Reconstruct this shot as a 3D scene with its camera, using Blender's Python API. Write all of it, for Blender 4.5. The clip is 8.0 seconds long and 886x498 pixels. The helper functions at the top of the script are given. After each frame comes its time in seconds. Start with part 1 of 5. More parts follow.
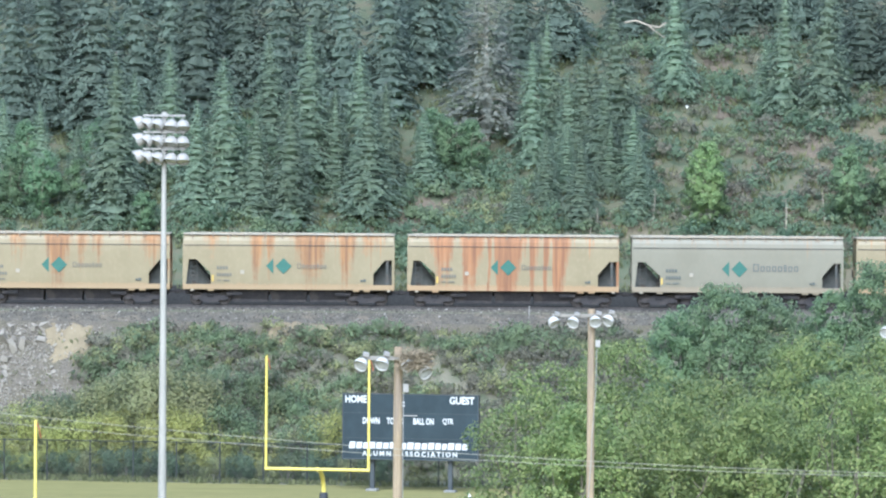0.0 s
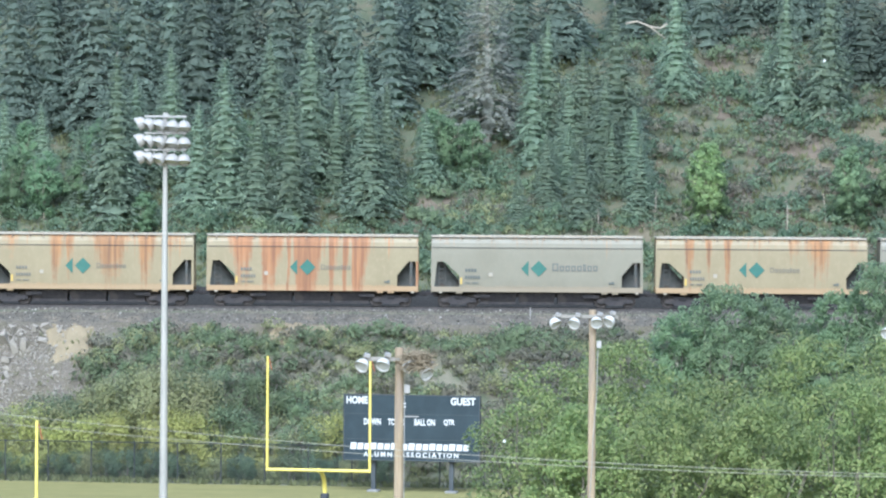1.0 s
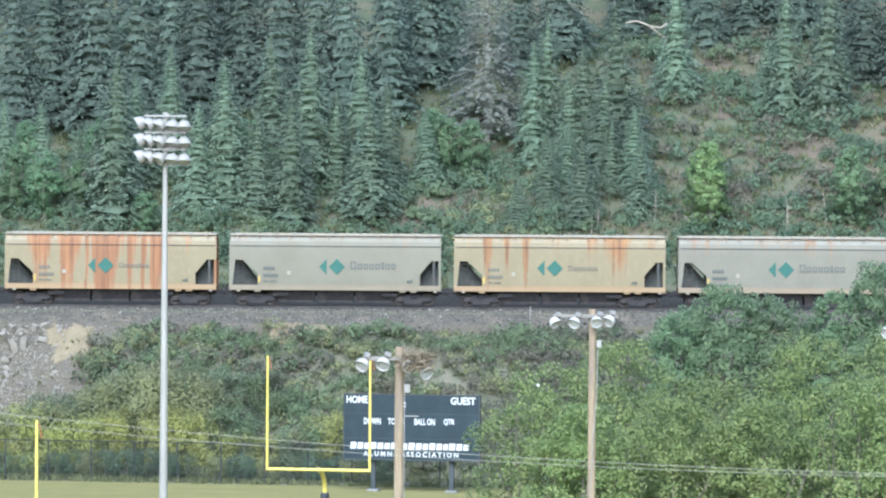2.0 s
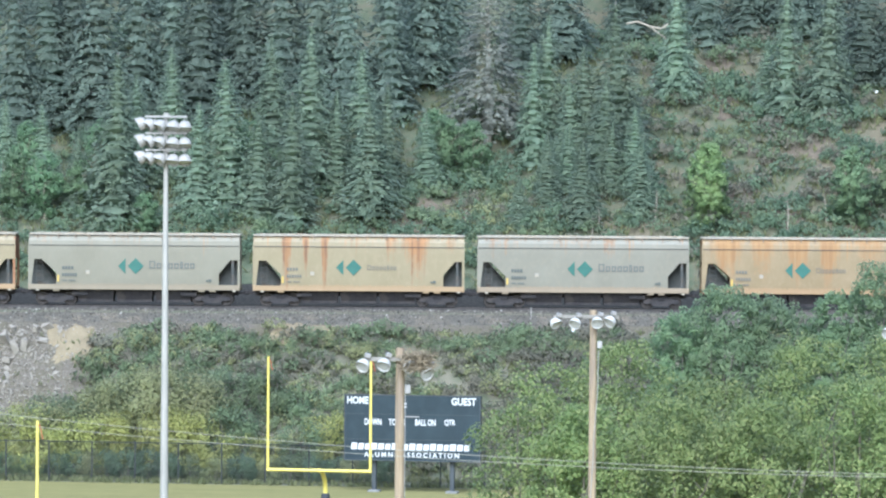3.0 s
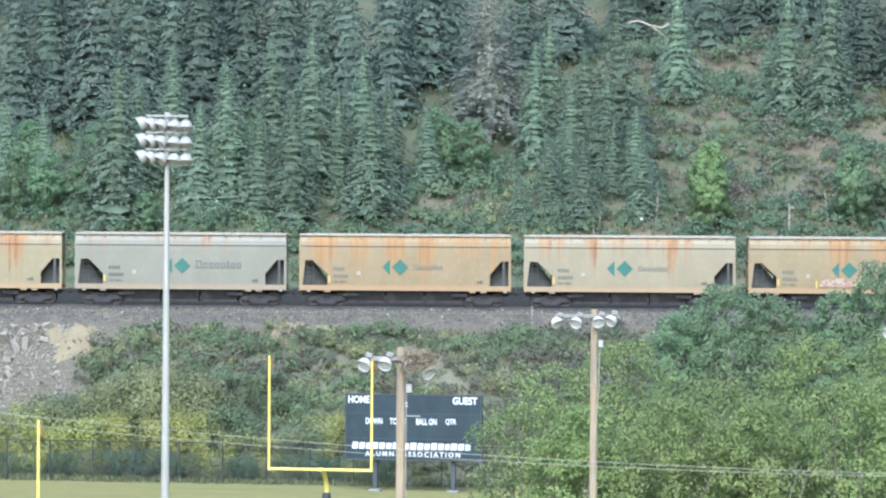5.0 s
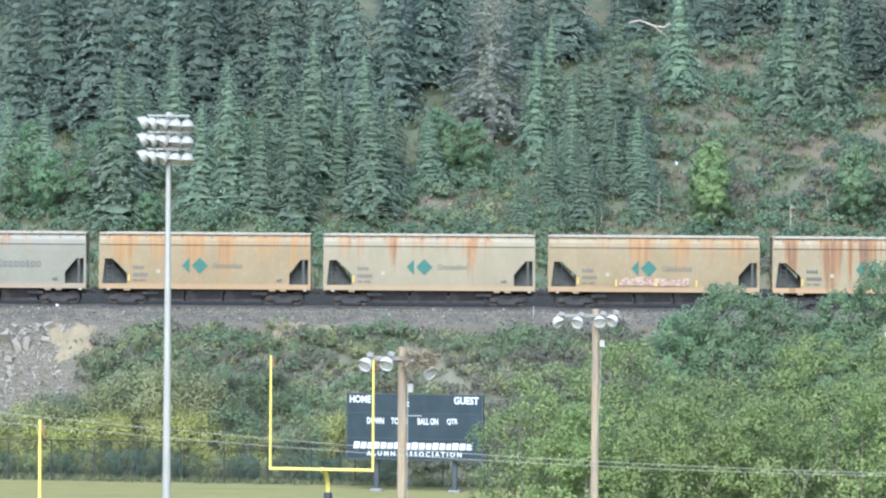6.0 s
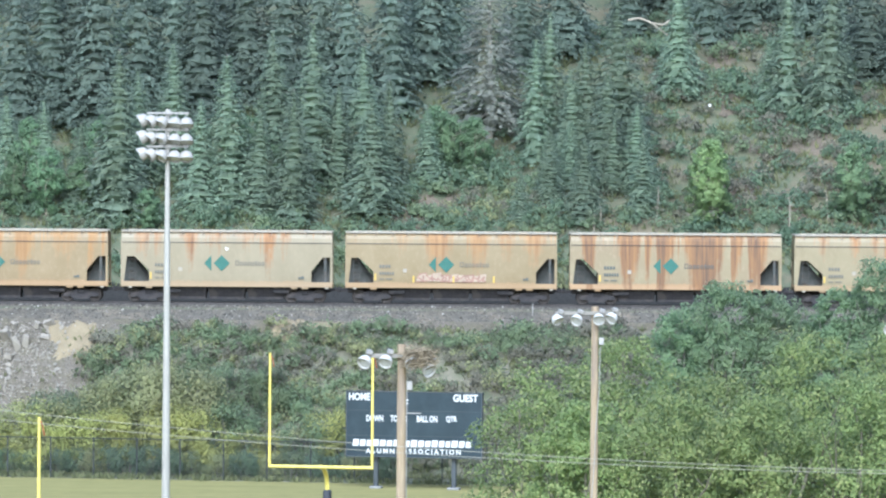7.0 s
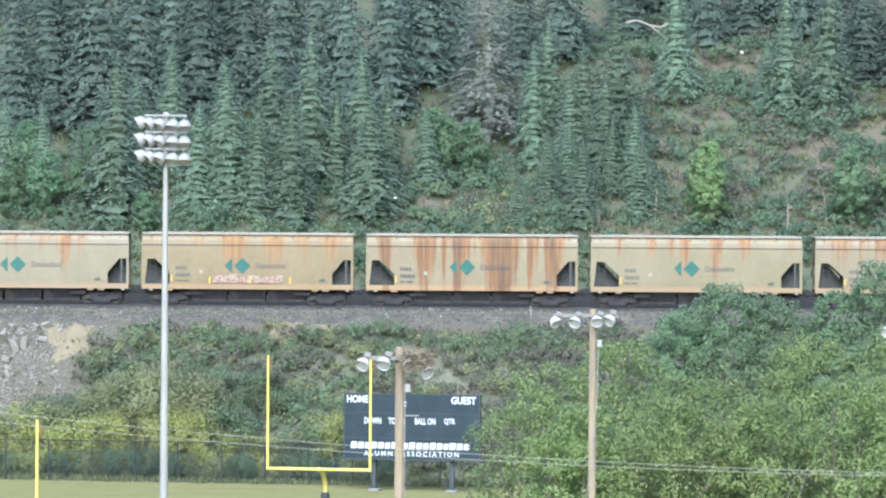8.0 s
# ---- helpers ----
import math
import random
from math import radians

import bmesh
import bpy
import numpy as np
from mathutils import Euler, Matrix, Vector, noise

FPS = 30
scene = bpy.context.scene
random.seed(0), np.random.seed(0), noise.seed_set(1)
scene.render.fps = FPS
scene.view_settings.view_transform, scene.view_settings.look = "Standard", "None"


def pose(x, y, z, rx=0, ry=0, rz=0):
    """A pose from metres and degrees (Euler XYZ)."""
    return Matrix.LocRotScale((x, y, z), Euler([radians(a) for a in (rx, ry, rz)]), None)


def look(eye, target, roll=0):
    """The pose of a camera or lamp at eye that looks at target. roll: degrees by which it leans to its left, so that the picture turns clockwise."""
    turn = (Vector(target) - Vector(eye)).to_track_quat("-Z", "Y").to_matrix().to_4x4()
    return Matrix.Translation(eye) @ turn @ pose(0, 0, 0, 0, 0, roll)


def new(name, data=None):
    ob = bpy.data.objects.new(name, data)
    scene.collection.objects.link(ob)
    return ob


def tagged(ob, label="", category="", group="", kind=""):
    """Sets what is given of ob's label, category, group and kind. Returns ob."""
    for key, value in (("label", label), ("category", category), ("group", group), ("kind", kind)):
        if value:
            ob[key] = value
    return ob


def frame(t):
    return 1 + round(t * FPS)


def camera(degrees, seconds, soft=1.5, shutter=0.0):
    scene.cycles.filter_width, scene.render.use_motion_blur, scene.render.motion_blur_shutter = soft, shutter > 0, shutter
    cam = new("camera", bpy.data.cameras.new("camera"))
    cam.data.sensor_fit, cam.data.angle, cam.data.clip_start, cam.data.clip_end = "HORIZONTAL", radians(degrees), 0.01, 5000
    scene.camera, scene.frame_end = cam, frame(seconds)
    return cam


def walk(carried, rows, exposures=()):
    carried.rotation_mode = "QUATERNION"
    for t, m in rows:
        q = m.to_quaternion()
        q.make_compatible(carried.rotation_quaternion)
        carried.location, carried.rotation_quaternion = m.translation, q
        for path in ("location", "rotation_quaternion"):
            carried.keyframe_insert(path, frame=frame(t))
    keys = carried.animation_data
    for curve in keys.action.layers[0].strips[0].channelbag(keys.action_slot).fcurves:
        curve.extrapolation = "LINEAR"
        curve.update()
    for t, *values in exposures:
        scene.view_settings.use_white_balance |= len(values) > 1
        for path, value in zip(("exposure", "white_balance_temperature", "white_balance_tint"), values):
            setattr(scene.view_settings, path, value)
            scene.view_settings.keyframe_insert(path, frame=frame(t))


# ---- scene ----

# camera: hand-held on a bluff 20 m above the playing field, long lens
cam = camera(10.0, 8.0, soft=2.2)
EYE_Z = 20.0
SWAY = [  # seconds, degrees of yaw, degrees of pitch
    (0.0, 0.000, 0.000), (0.5, 0.002, 0.003), (1.0, 0.013, 0.010), (1.5, 0.010, 0.004), (3.0, 0.021, 0.012),
    (3.5, 0.015, 0.041), (4.0, 0.045, 0.034), (4.5, 0.029, 0.006), (6.0, 0.049, 0.000), (6.5, 0.052, -0.024),
    (7.0, 0.040, -0.028), (7.5, 0.029, -0.012), (8.0, 0.018, -0.001)]
walk(cam, [(t, pose(0, 0, EYE_Z, 90 - 1.067 + p, 0, yw) @ pose(0, 0, 0, 0, 0, 0.4)) for t, yw, p in SWAY],
     exposures=[(0.0, 1.58, 5020, 7), (3.0, 1.58, 5020, 7), (3.5, 1.65, 5020, 7), (8.0, 1.65, 5020, 7)])

# ---- light: bright hazy daylight ----
SUN_EL, SUN_AZ = 39.0, 188.0
world = bpy.data.worlds.new("world")
scene.world = world
world.use_nodes = True
wn = world.node_tree
sky = wn.nodes.new("ShaderNodeTexSky")
sky.sky_type, sky.sun_disc = "NISHITA", False
sky.sun_elevation, sky.sun_rotation = radians(SUN_EL), radians(SUN_AZ)
sky.air_density, sky.dust_density, sky.ozone_density = 1.2, 4.0, 1.0
back = wn.nodes["Background"]
wn.links.new(sky.outputs[0], back.inputs[0])
back.inputs[1].default_value = 0.075
sun_data = bpy.data.lights.new("sun", "SUN")
sun_data.energy, sun_data.angle, sun_data.color = 2.2, radians(55), (1.0, 0.97, 0.92)
sun = new("sun", sun_data)
sa, se = radians(SUN_AZ), radians(SUN_EL)
sun.matrix_world = look((0, 0, 0), (-math.sin(sa) * math.cos(se), -math.cos(sa) * math.cos(se), -math.sin(se)))


# ---- materials ----
def ramp(nt, fac, stops):
    r = nt.nodes.new("ShaderNodeValToRGB")
    el = r.color_ramp.elements
    while len(el) < len(stops):
        el.new(0.5)
    for e, (p, c) in zip(el, stops):
        e.position = p
        e.color = (*c, 1) if len(c) == 3 else c
    nt.links.new(fac, r.inputs[0])
    return r.outputs[0]


def calc(nt, op, a, b=0.0, clamp=False):
    n = nt.nodes.new("ShaderNodeMath")
    n.operation, n.use_clamp = op, clamp
    for i, v in enumerate((a, b)):
        if isinstance(v, (int, float)):
            n.inputs[i].default_value = v
        else:
            nt.links.new(v, n.inputs[i])
    return n.outputs[0]


def mixed(nt, fac, a, b, blend="MIX"):
    n = nt.nodes.new("ShaderNodeMix")
    n.data_type, n.blend_type = "RGBA", blend
    for sock, v in ((n.inputs[0], fac), (n.inputs[6], a), (n.inputs[7], b)):
        if isinstance(v, (int, float)):
            sock.default_value = v
        elif isinstance(v, tuple):
            sock.default_value = (*v, 1)
        else:
            nt.links.new(v, sock)
    return n.outputs[2]


def noisy(nt, coord, scale, detail=4.0, rough=0.6):
    n = nt.nodes.new("ShaderNodeTexNoise")
    n.inputs["Scale"].default_value, n.inputs["Detail"].default_value = scale, detail
    n.inputs["Roughness"].default_value = rough
    if coord is not None:
        nt.links.new(coord, n.inputs["Vector"])
    return n.outputs[0]


def mapped(nt, coord, scale, place=(0, 0, 0)):
    n = nt.nodes.new("ShaderNodeMapping")
    n.inputs["Scale"].default_value, n.inputs["Location"].default_value = scale, place
    nt.links.new(coord, n.inputs[0])
    return n.outputs[0]


def bumped(nt, bsdf, height, strength, dist):
    b = nt.nodes.new("ShaderNodeBump")
    b.inputs["Strength"].default_value, b.inputs["Distance"].default_value = strength, dist
    nt.links.new(height, b.inputs["Height"])
    nt.links.new(b.outputs[0], bsdf.inputs["Normal"])


def blank(name, rough=0.7, metal=0.0, spec=0.4):
    m = bpy.data.materials.new(name)
    m.use_nodes = True
    b = m.node_tree.nodes["Principled BSDF"]
    b.inputs["Roughness"].default_value, b.inputs["Metallic"].default_value = rough, metal
    b.inputs["Specular IOR Level"].default_value = spec
    return m, m.node_tree, b


def surface(name, dark, light, scale=3.0, rough=0.75, metal=0.0, fine=25.0, bump=0.3, depth=0.01, stain=None, stretch=None):
    """A surface that varies between two colours at a broad and a fine scale, with relief and an optional stain."""
    m, nt, b = blank(name, rough, metal)
    co = nt.nodes.new("ShaderNodeTexCoord").outputs["Object"]
    if stretch:
        co = mapped(nt, co, stretch)
    n1, n2 = noisy(nt, co, scale), noisy(nt, co, fine, 3.0)
    f = calc(nt, "ADD", calc(nt, "MULTIPLY", n1, 0.6), calc(nt, "MULTIPLY", n2, 0.4))
    c = ramp(nt, f, [(0.34, dark), (0.66, light)])
    if stain:
        c = mixed(nt, ramp(nt, noisy(nt, co, scale * 0.4, 6), [(0.5, (0, 0, 0)), (0.68, (1, 1, 1))]), c, stain)
    nt.links.new(c, b.inputs["Base Color"])
    bumped(nt, b, n2, bump, depth)
    return m


def foliage(name, dark, light, tip, gap=0.3, sheen=0.5, grain=0.42, vary=0.26):
    """Leaves: every leaf has its own tone, every plant its own hue, and some light passes through."""
    m, nt, b = blank(name, 0.55, 0.0, sheen)
    geo = nt.nodes.new("ShaderNodeNewGeometry")
    inf = nt.nodes.new("ShaderNodeObjectInfo")
    co = nt.nodes.new("ShaderNodeTexCoord").outputs["Object"]
    big = noisy(nt, co, 0.7, 3.0)
    f = calc(nt, "ADD", calc(nt, "MULTIPLY", geo.outputs["Random Per Island"], grain), calc(nt, "MULTIPLY", big, 1.06 - grain))
    c = ramp(nt, f, [(0.12, dark), (0.55, light), (0.95, tip)])
    b.inputs["Sheen Weight"].default_value, b.inputs["Sheen Roughness"].default_value = 0.15, 0.5
    b.inputs["Sheen Tint"].default_value = (0.75, 0.88, 0.9, 1)
    hsv = nt.nodes.new("ShaderNodeHueSaturation")
    nt.links.new(c, hsv.inputs["Color"])
    nt.links.new(calc(nt, "ADD", calc(nt, "MULTIPLY", inf.outputs["Random"], 0.024), 0.488), hsv.inputs["Hue"])
    nt.links.new(calc(nt, "ADD", calc(nt, "MULTIPLY", inf.outputs["Random"], vary), 1.0 - vary / 2), hsv.inputs["Value"])
    nt.links.new(hsv.outputs[0], b.inputs["Base Color"])
    tr = nt.nodes.new("ShaderNodeBsdfTranslucent")
    nt.links.new(hsv.outputs[0], tr.inputs[0])
    mx = nt.nodes.new("ShaderNodeMixShader")
    mx.inputs[0].default_value = gap
    nt.links.new(b.outputs[0], mx.inputs[1])
    nt.links.new(tr.outputs[0], mx.inputs[2])
    nt.links.new(mx.outputs[0], nt.nodes["Material Output"].inputs[0])
    return m


def hopper_paint(name, coat, shade, streaks, rust=(0.300, 0.152, 0.060), deep=(0.105, 0.060, 0.040), grime=0.25, seed=0.0):
    """Old car paint with rust that runs down from the roof seam. streaks: where along the car (0 to 1), half-width, strength."""
    m, nt, b = blank(name, 0.5, 0.0, 0.35)
    co = nt.nodes.new("ShaderNodeTexCoord").outputs["Object"]
    sep = nt.nodes.new("ShaderNodeSeparateXYZ")
    nt.links.new(co, sep.inputs[0])
    wob = noisy(nt, mapped(nt, co, (3.0, 1.0, 0.25), (seed, 0, seed)), 1.0, 3.0)
    u = calc(nt, "ADD", calc(nt, "MULTIPLY", calc(nt, "ADD", sep.outputs[0], 6.82), 1 / 13.64),
             calc(nt, "MULTIPLY", calc(nt, "SUBTRACT", wob, 0.5), 0.035))
    v = calc(nt, "MULTIPLY", calc(nt, "SUBTRACT", 4.6, sep.outputs[2]), 1 / 3.4)
    stops = [(0.0, (0.03,) * 3)]
    for c, w, s in sorted(streaks)[:7]:
        for p, k in ((c - 1.35 * w - 0.02, 0.05), (c - 0.45 * w, s), (c + 0.45 * w, s), (c + 1.35 * w + 0.02, 0.05)):
            stops.append((max(stops[-1][0] + 0.001, min(p, 0.999)), (k,) * 3))
    s = ramp(nt, u, stops)
    runs = noisy(nt, mapped(nt, co, (5.0, 1.0, 0.22), (seed * 3, 0, 0)), 1.0, 5.0, 0.65)
    spots = noisy(nt, mapped(nt, co, (1.4, 1.0, 1.0), (seed, 2, seed)), 3.0, 5.0)
    r = calc(nt, "SUBTRACT", calc(nt, "MULTIPLY", s, 1.25), calc(nt, "MULTIPLY", v, 0.95))
    r = calc(nt, "ADD", r, calc(nt, "MULTIPLY", calc(nt, "SUBTRACT", spots, 0.5), 0.9))
    r = calc(nt, "ADD", r, calc(nt, "MULTIPLY", calc(nt, "SUBTRACT", runs, 0.5), 1.25))
    amount = calc(nt, "MULTIPLY", ramp(nt, r, [(0.10, (0,) * 3), (0.62, (1,) * 3)]), 0.88)
    drips = noisy(nt, mapped(nt, co, (8.0, 1.0, 0.12), (seed * 5, 0, 1)), 1.0, 2.0)
    drip = calc(nt, "SUBTRACT", calc(nt, "ADD", drips, calc(nt, "MULTIPLY", s, 0.16)), calc(nt, "MULTIPLY", v, 0.42))
    amount = calc(nt, "MAXIMUM", amount, calc(nt, "MULTIPLY", ramp(nt, drip, [(0.56, (0,) * 3), (0.66, (1,) * 3)]), min(0.8, 2.6 * grime)))
    tone = calc(nt, "ADD", calc(nt, "MULTIPLY", runs, 0.85), calc(nt, "MULTIPLY", s, 0.13))
    iron = ramp(nt, tone, [(0.42, rust), (0.72, deep)])
    base = ramp(nt, noisy(nt, mapped(nt, co, (0.5, 1, 0.35), (0, seed, 0)), 1.3, 4.0), [(0.35, shade), (0.65, coat)])
    dirty = calc(nt, "MULTIPLY", ramp(nt, spots, [(0.5, (0,) * 3), (0.75, (1,) * 3)]), grime)
    base = mixed(nt, dirty, base, (0.30, 0.24, 0.16))
    low = ramp(nt, calc(nt, "ADD", v, calc(nt, "MULTIPLY", runs, 0.10)), [(0.98, (0,) * 3), (1.06, (1,) * 3)])
    base = mixed(nt, calc(nt, "MULTIPLY", low, grime * 1.4), base, (0.33, 0.2, 0.10))
    nt.links.new(mixed(nt, amount, base, iron), b.inputs["Base Color"])
    nt.links.new(calc(nt, "ADD", calc(nt, "MULTIPLY", amount, 0.35), 0.45), b.inputs["Roughness"])
    bumped(nt, b, runs, 0.15, 0.01)
    return m


def ground_material():
    """Mown field, gravel lane, dry bank and wooded hillside, by where they lie."""
    m, nt, b = blank("ground_cover", 0.95, 0.0, 0.04)
    co = nt.nodes.new("ShaderNodeTexCoord").outputs["Object"]
    sep = nt.nodes.new("ShaderNodeSeparateXYZ")
    nt.links.new(co, sep.inputs[0])
    x, y = sep.outputs[0], sep.outputs[1]
    n1, n2, n3 = noisy(nt, co, 0.12, 5), noisy(nt, co, 0.9, 5), noisy(nt, co, 7.0, 4)
    mow = noisy(nt, mapped(nt, co, (0.12, 0.8, 1)), 1.0, 3)
    turf = ramp(nt, calc(nt, "ADD", calc(nt, "MULTIPLY", mow, 0.6), calc(nt, "MULTIPLY", n2, 0.4)),
                [(0.35, (0.188, 0.176, 0.072)), (0.65, (0.252, 0.232, 0.096))])
    lane = ramp(nt, n2, [(0.35, (0.10, 0.115, 0.065)), (0.6, (0.19, 0.185, 0.145))])
    bank = ramp(nt, n2, [(0.35, (0.095, 0.108, 0.070)), (0.5, (0.130, 0.128, 0.090)), (0.68, (0.160, 0.145, 0.110))])
    soil = ramp(nt, n3, [(0.3, (0.108, 0.096, 0.066)), (0.7, (0.152, 0.132, 0.090))])
    herb = ramp(nt, n2, [(0.3, (0.06, 0.078, 0.050)), (0.5, (0.093, 0.104, 0.066)), (0.7, (0.118, 0.108, 0.074))])
    bare = calc(nt, "ADD", calc(nt, "MULTIPLY", x, 0.007), calc(nt, "ADD", calc(nt, "MULTIPLY", n1, 0.8), calc(nt, "MULTIPLY", n2, 0.35)))
    wood = mixed(nt, ramp(nt, bare, [(0.66, (0,) * 3), (0.82, (1,) * 3)]), herb, soil)
    toe = calc(nt, "ADD", y, calc(nt, "MULTIPLY", x, 0.165))
    edge = calc(nt, "ADD", toe, calc(nt, "MULTIPLY", calc(nt, "SUBTRACT", n2, 0.5), 2.0))
    c = mixed(nt, ramp(nt, calc(nt, "SUBTRACT", edge, 304.0), [(0.0, (0,) * 3), (0.6, (1,) * 3)]), turf, lane)
    c = mixed(nt, ramp(nt, calc(nt, "MULTIPLY", calc(nt, "SUBTRACT", edge, 307.5), 0.5), [(0.0, (0,) * 3), (1.0, (1,) * 3)]), c, bank)
    c = mixed(nt, ramp(nt, calc(nt, "SUBTRACT", y, 331.0), [(0.0, (0,) * 3), (1.0, (1,) * 3)]), c, wood)
    rubble = mixed(nt, ramp(nt, n2, [(0.42, (0,) * 3), (0.6, (1,) * 3)]), ramp(nt, n3, [(0.3, (0.075, 0.066, 0.052)), (0.7, (0.155, 0.138, 0.112))]), ramp(nt, n3, [(0.3, (0.078, 0.07, 0.048)), (0.7, (0.138, 0.124, 0.09))]))
    stony = calc(nt, "MULTIPLY", calc(nt, "LESS_THAN", calc(nt, "ADD", x, calc(nt, "MULTIPLY", n2, 5.0)), -20.5), calc(nt, "LESS_THAN", y, 323.5))
    c = mixed(nt, calc(nt, "MULTIPLY", stony, calc(nt, "GREATER_THAN", edge, 309.0)), c, rubble)
    shoulder = calc(nt, "MULTIPLY", calc(nt, "LESS_THAN", y, 324.5), ramp(nt, calc(nt, "ADD", calc(nt, "SUBTRACT", y, 322.2), calc(nt, "MULTIPLY", n2, 1.6)), [(0.35, (0,) * 3), (0.9, (1,) * 3)]))
    c = mixed(nt, shoulder, c, rubble)
    # The train's shade behind the track, painted into the ground as a dark strip.
    under_train_shade = ramp(nt, n3, [(0.3, (0.022, 0.022, 0.021)), (0.7, (0.05, 0.048, 0.044))])
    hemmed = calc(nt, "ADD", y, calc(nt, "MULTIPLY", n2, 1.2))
    shaded_strip = calc(nt, "MULTIPLY", calc(nt, "GREATER_THAN", y, 329.5), calc(nt, "LESS_THAN", hemmed, 339.2))
    c = mixed(nt, shaded_strip, c, under_train_shade)
    nt.links.new(c, b.inputs["Base Color"])
    bumped(nt, b, n3, 0.6, 0.08)
    return m


GROUND = ground_material()
BALLAST = surface("ballast_stone", (0.070, 0.065, 0.055), (0.140, 0.128, 0.106), 2.0, 0.9, fine=18, bump=0.6, depth=0.04, stain=(0.162, 0.139, 0.106))
STONE = surface("pale_limestone", (0.160, 0.144, 0.118), (0.296, 0.269, 0.222), 1.2, 0.9, fine=9, bump=0.6, depth=0.05, stain=(0.176, 0.156, 0.118))
SAND = surface("tan_soil", (0.150, 0.122, 0.075), (0.225, 0.185, 0.115), 1.2, 0.95, fine=12, bump=0.5, depth=0.03)
RED_SOIL = surface("ruddy_soil", (0.081, 0.067, 0.049), (0.136, 0.110, 0.079), 1.2, 0.95, fine=12, bump=0.5, depth=0.03)
STEEL_RAIL = surface("rail_steel", (0.045, 0.042, 0.04), (0.10, 0.09, 0.083), 3.0, 0.6, 0.4)
TIE_WOOD = surface("tie_wood", (0.05, 0.04, 0.035), (0.13, 0.11, 0.09), 2.0, 0.9, stretch=(1, 6, 6))
RUNNING_GEAR = surface("running_gear_iron", (0.026, 0.024, 0.025), (0.055, 0.051, 0.052), 4.0, 0.85, 0.1, stain=(0.073, 0.063, 0.057))
WHEEL_STEEL = surface("wheel_steel", (0.036, 0.033, 0.030), (0.096, 0.084, 0.078), 4.0, 0.5, 0.7)
WALKWAY = surface("galvanised_walkway", (0.225, 0.205, 0.165), (0.33, 0.305, 0.245), 3.0, 0.6, 0.05, stain=(0.30, 0.235, 0.16))
TEAL = surface("teal_emblem_paint", (0.024, 0.089, 0.069), (0.036, 0.117, 0.090), 2.0, 0.5, bump=0.05)
GREY_INK = surface("grey_lettering", (0.085, 0.083, 0.070), (0.14, 0.132, 0.105), 5.0, 0.6, bump=0.05)
DARK_INK = surface("dark_lettering", (0.05, 0.055, 0.05), (0.10, 0.11, 0.10), 5.0, 0.6, bump=0.05)
MID_INK = surface("charcoal_lettering", (0.07, 0.075, 0.07), (0.12, 0.125, 0.115), 5.0, 0.6, bump=0.05)
EAVE_RUST = surface("rusty_eave_steel", (0.13, 0.10, 0.075), (0.24, 0.19, 0.13), 4.0, 0.8, stain=(0.20, 0.11, 0.06))
# Shade of the open car ends put into a dark colour, plus rust stain.
SHADED_END = surface("shaded_end_steel", (0.042, 0.047, 0.042), (0.084, 0.084, 0.077), 3.0, 0.8, stain=(0.075, 0.047, 0.028))
YELLOW_TAPE = surface("reflective_yellow", (0.38, 0.26, 0.05), (0.50, 0.36, 0.08), 4.0, 0.4, bump=0.05)
SPRAY_PALE = surface("pale_spray_paint", (0.248, 0.181, 0.128), (0.331, 0.265, 0.190), 3.0, 0.6, bump=0.05)
SPRAY = surface("spray_paint", (0.15, 0.08, 0.065), (0.30, 0.175, 0.125), 3.0, 0.6, bump=0.05)
POLE_STEEL = surface("galvanised_pole", (0.250, 0.240, 0.214), (0.354, 0.341, 0.302), 1.0, 0.62, 0.1, stretch=(2.440, 2.400, 0.342), bump=0.1)
LAMP_SHELL = surface("lamp_aluminium", (0.245, 0.236, 0.214), (0.335, 0.322, 0.295), 3.0, 0.6, 0.05, bump=0.08)
WHITE_SHELL = surface("white_lamp_enamel", (0.37, 0.36, 0.335), (0.48, 0.47, 0.44), 3.0, 0.55, 0.0, bump=0.06)
LAMP_GREY = surface("lamp_ballast_grey", (0.25, 0.24, 0.225), (0.37, 0.355, 0.33), 3.0, 0.5, 0.2, bump=0.08)
LAMP_GLASS = surface("lamp_lens", (0.34, 0.34, 0.34), (0.52, 0.52, 0.51), 6.0, 0.15, bump=0.02)
POLE_WOOD = surface("weathered_pole_wood", (0.195, 0.146, 0.088), (0.350, 0.278, 0.180), 2.0, 0.85, stretch=(6, 6, 0.5), bump=0.5, stain=(0.20, 0.16, 0.125))
GOAL_YELLOW = surface("goal_post_yellow", (0.56, 0.46, 0.085), (0.68, 0.57, 0.14), 2.0, 0.4, bump=0.05)
GREY_WOOD = surface("greyed_arm_wood", (0.16, 0.148, 0.125), (0.27, 0.25, 0.215), 2.0, 0.9, stretch=(0.5, 6, 6), bump=0.4)
RIBBON = surface("orange_ribbon", (0.330, 0.098, 0.040), (0.450, 0.175, 0.080), 8.0, 0.8)
PADDING = surface("dark_post_padding", (0.02, 0.022, 0.03), (0.045, 0.05, 0.06), 3.0, 0.5)
BOARD_NAVY = surface("scoreboard_navy", (0.007, 0.017, 0.023), (0.014, 0.027, 0.035), 1.5, 0.5, bump=0.1, stain=(0.018, 0.032, 0.040))
BOARD_WHITE = surface("scoreboard_white", (0.45, 0.455, 0.445), (0.56, 0.565, 0.555), 5.0, 0.5, bump=0.03)
BOARD_LEG = surface("scoreboard_leg_paint", (0.030, 0.036, 0.040), (0.052, 0.060, 0.066), 2.0, 0.5)
